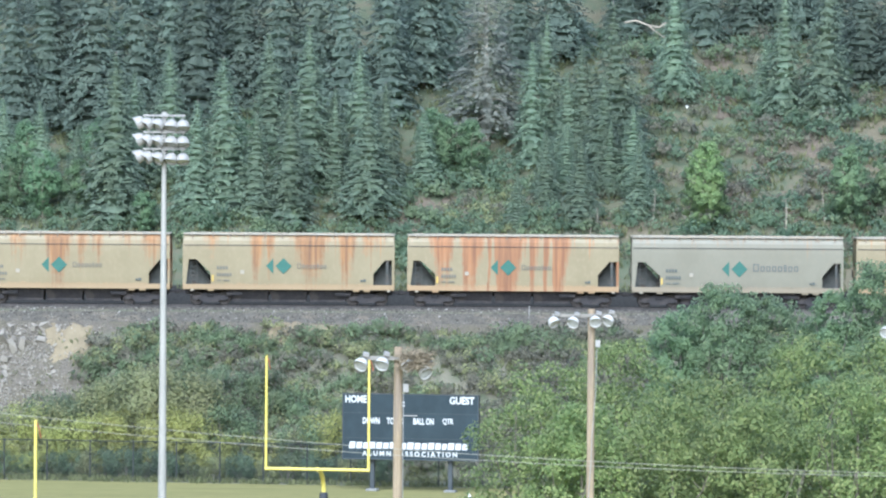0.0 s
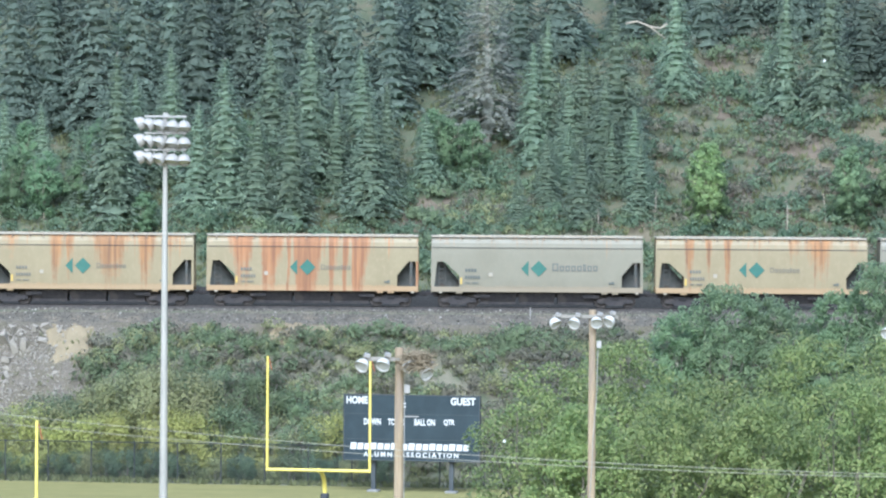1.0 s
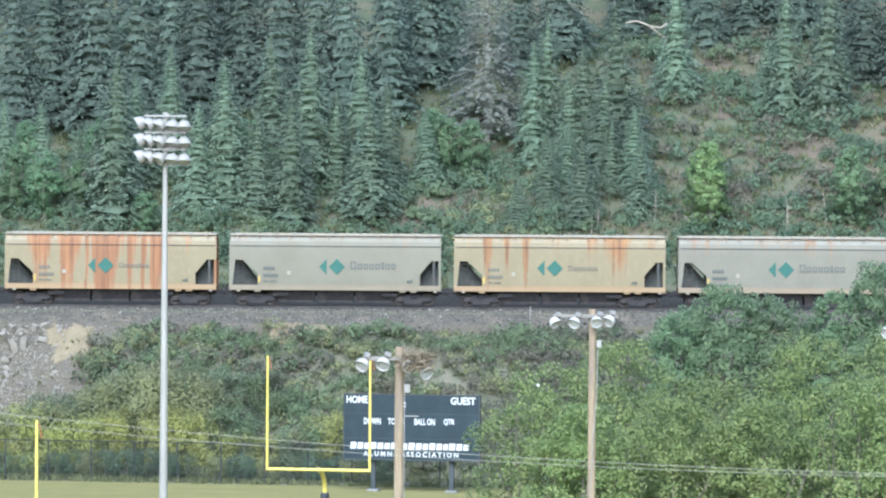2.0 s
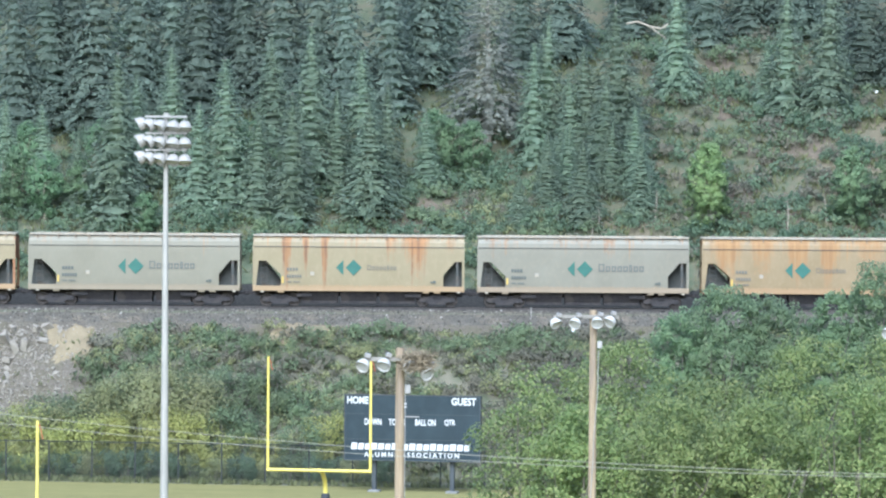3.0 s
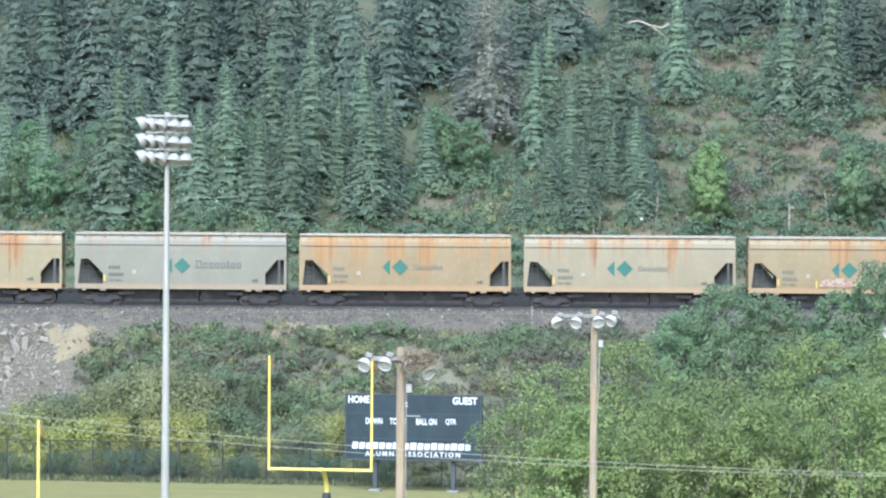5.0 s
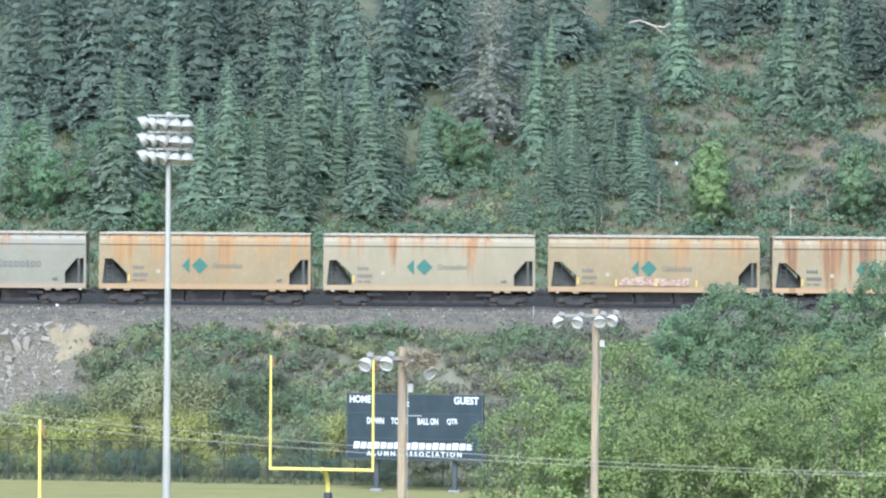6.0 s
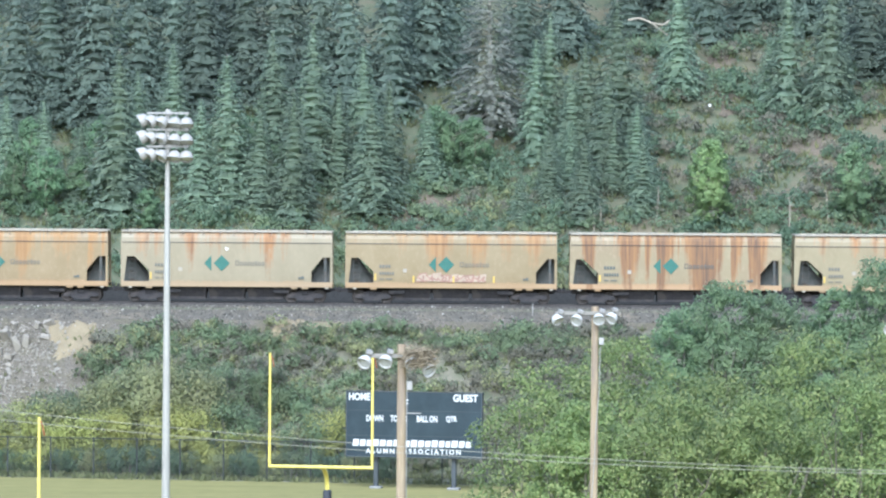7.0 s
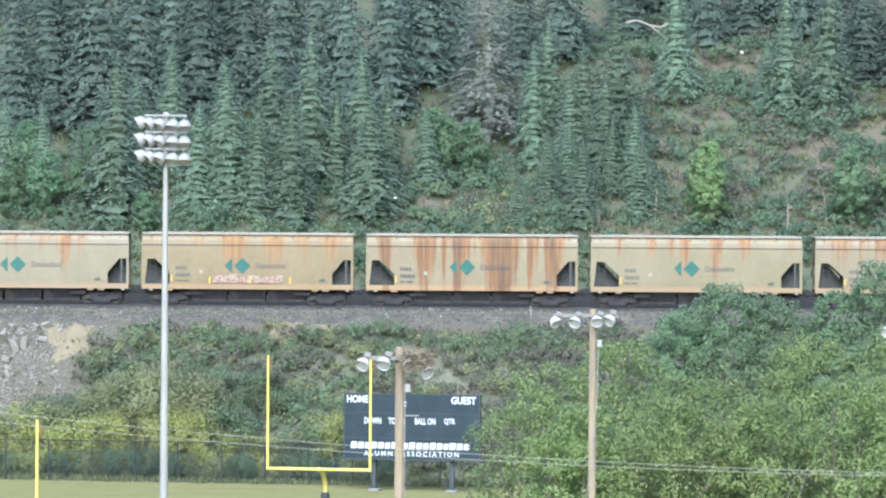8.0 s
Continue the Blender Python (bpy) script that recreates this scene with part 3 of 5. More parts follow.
def letter_bars(widths, height, gap, thick=0.012):
    """A word as plain bars, one to a letter."""
    bm = bmesh.new()
    x = 0.0
    for w, h in widths:
        box(bm, (x + w / 2, 0, h * height / 2), (w, thick, h * height))
        x += w + gap
    return mesh_of("wordmark", bm)


def outline_word(widths, height, gap, pen=0.05, thick=0.012):
    """A word as plain hollow boxes, one to a letter."""
    bm = bmesh.new()
    x = 0.0
    for w, h in widths:
        t = h * height
        for cx, cz, sx, sz in ((x + pen / 2, t / 2, pen, t), (x + w - pen / 2, t / 2, pen, t), (x + w / 2, pen / 2, w - 2 * pen, pen), (x + w / 2, t - pen / 2, w - 2 * pen, pen)):
            box(bm, (cx, 0, cz), (sx, thick, sz))
        x += w + gap
    return mesh_of("wordmark", bm)


WHEELS, CARS = [], []


def hopper_car(paint, label, ink=GREY_INK, word=1.0, shift=0.0, emblem=TEAL):
    car = thing("hopper_car", pose(0, TRACK_Y, RAIL_Z), label, "freight car", "hopper cars of the train")
    CARS.append(car)
    S = SHAPES
    part("body", S["shell"], paint, car)
    part("side_sill", S["sill"], paint, car)
    part("roof_seam", S["seam"], RUNNING_GEAR, car)
    part("running_board", S["walkway"], WALKWAY, car, "pale galvanised roof walkway")
    for i in range(12):
        part("bracket", S["bracket"], EAVE_RUST, car, at=pose(-6.1 + 1.11 * i + (0.12 if i % 3 else -0.1), 0, 0))
    for i in range(4):
        part("hatch_cover", S["hatch"], WALKWAY, car, at=pose(-4.9 + 3.27 * i, 0, 0))
    part("slope_sheet", S["slope_l"], SHADED_END, car)
    part("slope_sheet", S["slope_r"], SHADED_END, car)
    part("end_gusset", S["gusset"], paint, car)
    for x in (-6.77, 6.77):
        part("end_plate", S["bulk"], paint, car, at=pose(x, 0, 0))
    for x in (-6.72, 6.35, 6.74):
        for y in (-1.52, 1.52):
            part("corner_post", S["post"], SHADED_END if x == 6.35 else paint, car, at=pose(x, y, 0))
    part("ladder", S["ladder"], SHADED_END, car, at=pose(-6.1, -1.45, 0))
    part("ladder", S["ladder"], SHADED_END, car, at=pose(6.1, 1.45, 0))
    for x0, x1, x2 in ((-6.7, -6.6, -4.4), (6.7, 6.6, 4.8)):
        pts = [(x0, 1.1), (x1, 3.5), (x2, 1.1)] if x0 > 0 else [(x0, 1.1), (x2, 1.1), (x1, 3.5)]
        part("shear_plate", S.setdefault("shear%d" % x0, mesh_of("shear_plate", one(extrude_poly, pts, -0.62, -0.56))), SHADED_END, car, "end plate coloured dark as shade")
    part("brake_wheel", S["brake"], RUNNING_GEAR, car, at=pose(-6.9, 0.5, 2.3, 0, 90))
    for i in range(3):
        part("discharge_hopper", S["hopper"], RUNNING_GEAR, car, "dark discharge chute", pose(-2.5 + 2.5 * i, 0, 0))
    part("centre_sill", S["centre"], RUNNING_GEAR, car)
    for x in (-5.05, 5.05):
        tr = part("truck", S["truck"], RUNNING_GEAR, car, "dark iron wheel truck", pose(x, 0, 0))
        for dx in (-0.89, 0.89):
            w = part("wheelset", S["wheelset"], WHEEL_STEEL, tr, at=pose(dx, 0, 0.46))
            WHEELS.append((w, dx, len(WHEELS) * 0.7))
    part("coupler", S["coupler"], RUNNING_GEAR, car, at=pose(6.7, 0, 0))
    part("coupler", S["coupler"], RUNNING_GEAR, car, at=pose(-6.7, 0, 0, 0, 0, 180))
    for x in (-5.0, 4.35, 5.05):
        part("jacking_pad", S["pad"], paint, car, at=pose(x, -1.5, 0.98))
    side = -1.625
    part("arrow_emblem", S["arrow"], emblem, car, "teal triangle emblem", pose(-1.18 + shift, side, 2.56))
    part("diamond_emblem", S["diamond"], emblem, car, "teal diamond emblem", pose(-0.32 + shift, side, 2.56))
    if "small" not in S:
        for wd, tall in ((0.24, 1.0), (0.17, 0.7), (0.17, 0.72), (0.18, 0.7), (0.11, 0.9)):
            S["glyph%.2f" % wd] = outline_word([(wd, tall)], 0.31, 0.07, 0.042)
        S["mark"], S["digit"] = letter_bars([(0.14, 1)], 0.20, 0.05), letter_bars([(0.12, 1)], 0.20, 0.045)
        S["small"] = letter_bars([(0.3, 1), (0.42, 1)], 0.07, 0.12)
        S["stencil"] = letter_bars([(0.16, 0.7), (0.18, 1)], 0.16, 0.02)
    x = 0.56 + shift
    for wd in (0.24, 0.17, 0.17, 0.17, 0.18, 0.11, 0.17, 0.17):
        part("letter", S["glyph%.2f" % wd], ink, car, at=pose(x, side, 2.42) @ Matrix.Diagonal((word, 1, word, 1)))
        x += (wd + 0.07) * word
    number_ink = DARK_INK if word > 1.1 else ink
    for i in range(4):
        part("mark_letter", S["mark"], number_ink, car, at=pose(-4.62 + 0.19 * i, side, 2.33))
    for i in range(6):
        part("mark_letter", S["digit"], number_ink, car, at=pose(-4.62 + 0.165 * i, side, 1.88))
    part("small_stencil", S["small"], ink, car, at=pose(-4.62, side, 1.58))
    part("small_stencil", S["stencil"], DARK_INK, car, "small dark stencil", pose(4.62, side, 1.58))
    part("reflector", S["tape"], YELLOW_TAPE, car, "faded yellow reflector strip", pose(-4.88, side, 1.75))
    part("placard", S.setdefault("placard", mesh_of("placard", one(box, (0, 0, 0), (0.24, 0.012, 0.24)))), WALKWAY, car, "small faded square placard", pose(-2.98, side, 2.16))
    for x in (-6.2, 6.45):
        part("corner_step", S.setdefault("step", mesh_of("corner_step", one(box, (0, 0, 0), (0.22, 0.08, 0.10), bevel=0.02))), WALKWAY, car, "pale corner step", pose(x, -1.60, 0.98))
    return car


car_shapes()
CREAM, CREAM_2 = (0.225, 0.189, 0.112), (0.202, 0.167, 0.096)
GREY_W, GREY_W2 = (0.182, 0.171, 0.127), (0.163, 0.152, 0.111)
TAN, TAN_2 = (0.220, 0.168, 0.094), (0.196, 0.147, 0.078)


def train():
    p = hopper_paint("paint_cream_mild", CREAM, CREAM_2, [(0.15, 0.02, 0.4), (0.28, 0.03, 0.5), (0.47, 0.045, 0.9), (0.58, 0.015, 0.6), (0.66, 0.015, 0.55), (0.80, 0.02, 0.35), (0.92, 0.04, 0.6)], seed=1.3)
    hopper_car(p, "cream covered hopper car with rust streaks from its roof")
    p = hopper_paint("paint_cream_streaked", CREAM, CREAM_2, [(0.14, 0.02, 0.5), (0.35, 0.018, 0.85), (0.40, 0.018, 0.8), (0.605, 0.065, 0.85), (0.69, 0.012, 0.55), (0.765, 0.035, 0.95), (0.88, 0.03, 0.5)], seed=2.1)
    hopper_car(p, "cream covered hopper car with orange rust runs")
    p = hopper_paint("paint_heavy_rust", CREAM, CREAM_2, [(0.165, 0.04, 0.9), (0.295, 0.045, 1.1), (0.36, 0.018, 1.3), (0.46, 0.07, 1.25), (0.575, 0.035, 1.1), (0.635, 0.022, 1.5), (0.705, 0.04, 1.3)], (0.31, 0.145, 0.062), (0.155, 0.072, 0.04), 0.35, 3.7)
    hopper_car(p, "cream covered hopper car heavily streaked with brown rust")
    p = hopper_paint("paint_clean_grey", GREY_W, GREY_W2, [(0.06, 0.02, 0.2), (0.42, 0.03, 0.15), (0.9, 0.03, 0.15)], grime=0.12, seed=4.4)
    hopper_car(p, "clean pale grey covered hopper car with bold lettering", MID_INK, 1.55, 0.43)
    p = hopper_paint("paint_cream_light_rust", CREAM, CREAM_2, [(0.16, 0.005, 1.0), (0.25, 0.005, 0.7), (0.34, 0.005, 1.0), (0.50, 0.06, 0.2), (0.65, 0.015, 0.5), (0.77, 0.05, 0.75), (0.93, 0.02, 0.3)], grime=0.3, seed=5.2)
    hopper_car(p, "cream covered hopper car with faint rust at one end")
    p = hopper_paint("paint_dull_grey", (0.184, 0.175, 0.135), (0.166, 0.156, 0.119), [(0.08, 0.02, 0.25), (0.13, 0.02, 0.3), (0.40, 0.03, 0.2), (0.5, 0.02, 0.2), (0.62, 0.02, 0.3)], grime=0.2, seed=6.8)
    hopper_car(p, "pale grey covered hopper car with dusty roof edge", MID_INK, 1.55, 0.43)
    p = hopper_paint("paint_orange_stained", TAN, TAN_2, [(0.12, 0.055, 0.75), (0.28, 0.06, 0.6), (0.45, 0.045, 0.75), (0.60, 0.045, 0.8), (0.79, 0.07, 0.5), (0.90, 0.035, 0.8), (0.97, 0.03, 0.7)], (0.290, 0.172, 0.070), (0.20, 0.108, 0.048), 0.3, 7.5)
    hopper_car(p, "tan covered hopper car stained orange by rust")
    p = hopper_paint("paint_pale_cream", (0.230, 0.196, 0.128), (0.206, 0.174, 0.111), [(0.10, 0.02, 0.55), (0.165, 0.015, 0.5), (0.33, 0.02, 0.65), (0.44, 0.05, 0.35), (0.60, 0.03, 0.35), (0.70, 0.02, 0.75), (0.77, 0.02, 0.45)], seed=8.1)
    hopper_car(p, "pale cream covered hopper car with a few rust marks")
    p = hopper_paint("paint_tan_sprayed", (0.217, 0.171, 0.096), (0.194, 0.148, 0.078), [(0.27, 0.03, 0.3), (0.435, 0.05, 0.75), (0.63, 0.035, 0.7), (0.76, 0.03, 0.45), (0.885, 0.045, 0.6)], (0.285, 0.166, 0.070), (0.185, 0.096, 0.047), 0.3, 9.9)
    c = hopper_car(p, "tan covered hopper car with graffiti along its sill")
    graffiti(c)
    p = hopper_paint("paint_dark_rust", CREAM, (0.206, 0.160, 0.095), [(0.09, 0.02, 1.15), (0.28, 0.04, 1.05), (0.36, 0.018, 0.95), (0.43, 0.05, 1.15), (0.63, 0.08, 1.35), (0.76, 0.04, 1.15), (0.875, 0.05, 1.1)], (0.270, 0.138, 0.052), (0.085, 0.05, 0.036), 0.45, 11.3)
    hopper_car(p, "cream covered hopper car with deep brown rust patches", DARK_INK)
    p = hopper_paint("paint_cream_thin_runs", CREAM, CREAM_2, [(0.14, 0.02, 0.4), (0.29, 0.015, 0.55), (0.385, 0.01, 0.45), (0.44, 0.02, 0.75), (0.59, 0.022, 0.75), (0.73, 0.02, 0.6), (0.96, 0.02, 0.35)], seed=12.7)
    hopper_car(p, "cream covered hopper car with thin rust runs")
    p = hopper_paint("paint_cream_smeared", (0.230, 0.187, 0.121), CREAM_2, [(0.12, 0.05, 0.5), (0.20, 0.04, 0.55), (0.30, 0.05, 0.5), (0.55, 0.03, 0.5), (0.8, 0.04, 0.5)], seed=13.9)
    hopper_car(p, "cream covered hopper car smeared with light rust")


def graffiti(car):
    """Spray-painted blocks: faint fills under crossing red strokes, no letters."""
    rng = random.Random(5)
    x = -2.28
    for k in range(9):
        w, h = rng.uniform(0.40, 0.64), rng.uniform(0.42, 0.60)
        low, lean = 1.42 + rng.uniform(0, 0.06), rng.uniform(-0.02, 0.16)
        y = -1.629 - 0.0012 * k
        fill = bmesh.new()
        corners = [(x, low), (x + w, low + rng.uniform(-0.03, 0.03)), (x + w + lean, low + h), (x + lean + rng.uniform(-0.05, 0.08), low + h * rng.uniform(0.85, 1.0))]
        fill.faces.new([fill.verts.new((p, y, q)) for p, q in corners])
        part("paint_fill", fill, SPRAY_PALE, car, "pale pink spray paint" if k == 0 else "")
        bm = bmesh.new()
        path = [corners[3], corners[0]] if k % 3 else corners[:]
        path += [(x + rng.uniform(0.1, 0.9) * w, low + rng.uniform(0.1, 0.95) * h) for i in range(3)] + [corners[1 + k % 2]]
        for i, (p, q) in enumerate(zip(path, path[1:])):
            d = Vector((q[0] - p[0], 0, q[1] - p[1])).normalized()
            side = Vector((-d.z, 0, d.x)) * rng.uniform(0.026, 0.042)
            va, vb = (Vector((c[0], y - 0.0003 - 0.00008 * i, c[1])) for c in (p, q))
            bm.faces.new([bm.verts.new(v) for v in (va - side, vb - side, vb + side, va + side)])
        part("paint_stroke", bm, SPRAY, car, "faded red spray paint strokes" if k == 0 else "")
        x += w * 0.93
    for x in (-2.42, 0.16, 2.75):
        part("reflector", SHAPES["tape"], YELLOW_TAPE, car, "yellow reflector strip", pose(x, -1.645, 1.62))


train()


# ---- trees and brush ----
def spruce_meshes(seed, h, radius, thin=0.0, bare=0.06, dead=False):
    """Trunk, drooping boughs set with needle sprays, and a ragged core of inner needles."""
    rng = np.random.default_rng(seed)
    up = np.array([0, 0, 1.0])
    C, U, V, N = [], [], [], []
    z = bare * h
    bm, inner, last, tier = bmesh.new(), bmesh.new(), None, 0
    rod(bm, (0, 0, -0.4), (0, 0, h * 0.55), 0.012 * h, 0.007 * h, 7)
    rod(bm, (0, 0, h * 0.55), (0, 0, h * 0.99), 0.007 * h, 0.002 * h, 6)
    lump = 1.0

    def spray(at, d, ln, slim, n):
        w = np.cross(d, rng.normal(size=3))
        C.append(at)
        U.append(d * ln)
        V.append(w / (np.linalg.norm(w) + 1e-6) * ln * slim)
        N.append(n)

    while z < h * 0.985:
        k = 1 - z / h
        lump = 0.4 * lump + 0.6 * rng.uniform(0.75, 1.25)
        wide = radius * (k ** 0.9) * lump
        for i in range(int(6 + 5 * k)):
            if rng.random() < thin:
                continue
            a = rng.uniform(0, 6.283)
            L = wide * rng.uniform(0.6, 1.2) + 0.09
            if z < 0.18 * h:
                L *= 0.85
            out = np.array([math.cos(a), math.sin(a), 0.0])
            tang = np.array([-out[1], out[0], 0.0])
            rise = rng.uniform(-0.30, 0.10) + 0.75 * (1 - k) ** 3
            for t in np.linspace(0.3, 1.0, max(3, int(L / 0.16))):
                drop = rise * t * L - 0.33 * L * t * t + 0.10 * L * max(0, t - 0.75)
                base = out * (L * t) + up * (z + drop)
                spread = (1.05 - t) * 0.36 * L + 0.05
                for s in (-1, 0.5, -0.5, 1):
                    d = out * rng.uniform(0.5, 1.0) + tang * s * rng.uniform(0.35, 1.0) + up * rng.uniform(-0.65, 0.05)
                    d /= np.linalg.norm(d)
                    ln = rng.uniform(0.6, 1.1) * (0.07 + spread * 0.17)
                    spray(base + d * (ln * 0.6 + rng.uniform(0, 0.6) * spread), d, ln, rng.uniform(0.2, 0.34), out * 0.8 + tang * s * 0.1 + up * 0.6)
        core = wide * 0.72 + 0.03
        for i in range(int((12 if dead else 24) + (20 if dead else 38) * k)):  # dense inner needles
            a = rng.uniform(0, 6.283)
            out = np.array([math.cos(a), math.sin(a), 0.0])
            d = out * 0.8 + up * rng.uniform(-0.7, -0.2) + rng.normal(size=3) * 0.3
            spray(out * core * rng.uniform(0.6, 1.2) + up * (z - rng.uniform(-0.1, 0.45) * core), d, (0.065 + 0.068 * core) * rng.uniform(0.7, 1.25), rng.uniform(0.3, 0.48), out * 0.8 + up * 0.6)
        core *= 0.2 if dead else 0.66
        tier += 1
        seg = 11
        rings = [[], []]
        for i in range(seg if tier % 2 else 0):  # one ragged skirt of inner needles
            a = 6.283 * i / seg + rng.normal() * 0.1
            low = core * rng.uniform(0.7, 1.2)
            rings[0].append(inner.verts.new((0.3 * core * math.cos(a), 0.3 * core * math.sin(a), z + 0.12 * core + 0.05)))
            rings[1].append(inner.verts.new((low * math.cos(a), low * math.sin(a), z - core * rng.uniform(0.12, 0.42))))
        for i in range(seg if tier % 2 else 0):
            j = (i + 1) % seg
            inner.faces.new((rings[1][i], rings[1][j], rings[0][j], rings[0][i]))
            if last:
                inner.faces.new((last[i], last[j], rings[1][j], rings[1][i]))
        last = rings[0] or last
        if rng.random() < (1.0 if dead else 0.4):
            a = rng.uniform(0, 6.283)
            L = radius * k ** 0.9
            rod(bm, (0, 0, z), (L * 0.8 * math.cos(a), L * 0.8 * math.sin(a), z - 0.15 * L), 0.02, 0.008, 4)
        z += h * rng.uniform(0.019, 0.03) * (0.75 + 0.5 * k)
    return mesh_of("trunk", bm), kites("crown", np.array(C), np.array(U), np.array(V), unit(np.array(N))), mesh_of("bough_core", inner)


SPRUCES = []
for seed, (r, thin, bare) in enumerate([(2.5, 0.10, 0.02), (2.1, 0.12, 0.03), (2.35, 0.18, 0.05), (2.0, 0.08, 0.02), (2.45, 0.26, 0.08), (2.2, 0.15, 0.04)]):
    SPRUCES.append(spruce_meshes(20 + seed, 10, r, thin, bare))
SPRUCES.append(spruce_meshes(40, 10, 2.5, 0.15, 0.06, True))
TREE_RNG = random.Random(11)


def spruce(x, y, h, w=1.0, kind=None, leaves=SPRUCE, label="dark green spruce tree on the hillside", wood=BARK):
    k = TREE_RNG.randrange(6) if kind is None else kind
    s = h / 10.0
    sx = 1.28 * w * s ** 0.75
    t = thing("spruce_tree", pose(x, y, ground_z(x, y) - 0.1, TREE_RNG.uniform(-2, 2), TREE_RNG.uniform(-2, 2), TREE_RNG.uniform(0, 360)) @ Matrix.Diagonal((sx, sx, s, 1)), label, "tree", "spruces on the hillside")
    part("trunk", SPRUCES[k][0], wood, t)
    part("crown", SPRUCES[k][1], leaves, t)
    part("bough_core", SPRUCES[k][2], leaves, t)


FRONT_ROW = [(-14.9, 346.8, 10.4, 1.15), (-10.5, 345.3, 9.1, 1.1), (-5.2, 346.3, 8.3, 1.1), (-7.5, 348.7, 7.4, 0.9), (-9.3, 349.3, 11.1, 1), (-22.5, 345.2, 11.6, 1.1),
             (-27.6, 348.2, 6.0, 0.8), (-19.0, 351.1, 9.1, 1), (-21.2, 349.2, 8.2, 1), (-25.3, 346.0, 6.0, 0.8), (-3.9, 348.4, 8.2, 0.9), (-5.7, 350.6, 9.2, 1),
             (-1.2, 349.4, 5.5, 0.9), (-17.0, 345.8, 7.9, 0.9), (-12.9, 345.6, 7.3, 0.9), (-30.4, 349.1, 5.8, 1), (-12.0, 353.1, 8.3, 1)]
EAST_GROUP = [(5.0, 344.7, 3.8, 0.9), (9.3, 344.9, 6.0, 0.95), (13.3, 345.6, 5.7, 1), (7.0, 347.6, 5.2, 1), (8.4, 349.2, 4.8, 0.9), (6.9, 353.9, 9.9, 1), (9.6, 352.0, 8.6, 0.9),
              (12.0, 352.1, 11.4, 1.15), (10.8, 349.5, 7.8, 1), (16.4, 358.5, 8.8, 0.85), (13.0, 348.3, 6.2, 1), (24.0, 357.0, 9.8, 0.85), (26.7, 356.1, 12.3, 0.9), (22.6, 358.6, 5.2, 1),
              (6.1, 352.6, 8.7, 0.9), (11.3, 348.3, 5.4, 0.9), (8.8, 351.4, 7.1, 0.9)]
UPPER = [(-27.9, 356.4, 12.9, 0.99), (-30.1, 355.1, 12.9, 0.95), (-24.6, 355.5, 13.9, 0.95), (-21.7, 357.1, 13.4, 0.95), (-17.3, 356.5, 12.9, 0.95), (-14.2, 358.2, 12.4, 0.95), (-11.8, 357.6, 13.6, 0.95),
         (-9.0, 358.3, 14.0, 0.95), (-7.0, 357.0, 12.3, 0.95), (-3.8, 357.7, 12.8, 0.99), (-1.5, 361.0, 12.1, 0.95), (0.2, 363.0, 11.7, 0.95), (-19.4, 358.1, 13.6, 0.95), (-26.6, 358.0, 13.6, 0.95),
         (13.2, 367.5, 9.5, 1.0), (16.2, 370.5, 10.5, 0.95), (25.6, 367.5, 10.5, 0.95), (28.4, 365.0, 9.5, 1.0), (29.8, 361.8, 9.8, 1.0), (23.6, 371.0, 11.0, 0.95),
         (5.2, 363.1, 9.7, 0.95), (8.3, 363.8, 10.6, 0.95), (18.9, 365.9, 10.2, 0.95), (21.9, 367.3, 9.0, 0.95)]
for row in FRONT_ROW:
    spruce(*row)
for x, y, h, w in EAST_GROUP:
    spruce(x, y, h, w * 1.0)
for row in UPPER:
    spruce(*row, leaves=SPRUCE_FAR_SHADED)
spruce(3.0, 355.5, 12.6, 1.15, 6, SPRUCE_GREY, "grey-brown dying spruce with thin needles", PALE_BARK)
for i in range(14):  # the closed wood higher up and to both sides
    x = TREE_RNG.uniform(-44, 44)
    y = TREE_RNG.uniform(361, 375)
    if abs(x - 14) < 8 and y < 370:
        continue
    spruce(x, y, TREE_RNG.uniform(9, 15), 0.95, leaves=SPRUCE_FAR_SHADED)


def leafy(seed, clumps, size, leaf, count, spread=(1, 1, 1), up=0.35, hollow=0.55):
    """Leaves gathered in clumps: each clump is (x, y, z, radius)."""
    rng = np.random.default_rng(seed)
    vol = np.array([c[3] ** 2 for c in clumps])
    C, N = [], []
    for c, share in zip(clumps, vol / vol.sum()):
        n = max(8, int(count * share))
        d = unit(rng.normal(size=(n, 3)))
        r = c[3] * (hollow + (1.08 - hollow) * rng.random((n, 1)) ** 0.7)
        C.append(np.array(c[:3]) + d * r * np.array(spread))
        N.append(d)
    C, N = np.concatenate(C), np.concatenate(N)
    C = C + rng.normal(size=C.shape) * size * 0.05
    nrm = unit(N * 0.6 + rng.normal(size=N.shape) * 0.6 + np.array([0, -0.1, up]))
    u = unit(np.cross(nrm, rng.normal(size=N.shape)))
    v = np.cross(nrm, u)
    s = leaf * rng.uniform(0.6, 1.35, (len(C), 1))
    mid = C.mean(0)
    whole = unit((C - mid) * np.array([1, 1, 0.85]))  # the crown's own roundness outweighs the clumps'
    face = unit(whole * 0.8 + N * 0.3 + np.array([0, 0, 0.38]) + rng.normal(size=N.shape) * 0.12)
    return kites("leaves", C, u * s, v * s * rng.uniform(0.5, 0.85, (len(C), 1)), face)


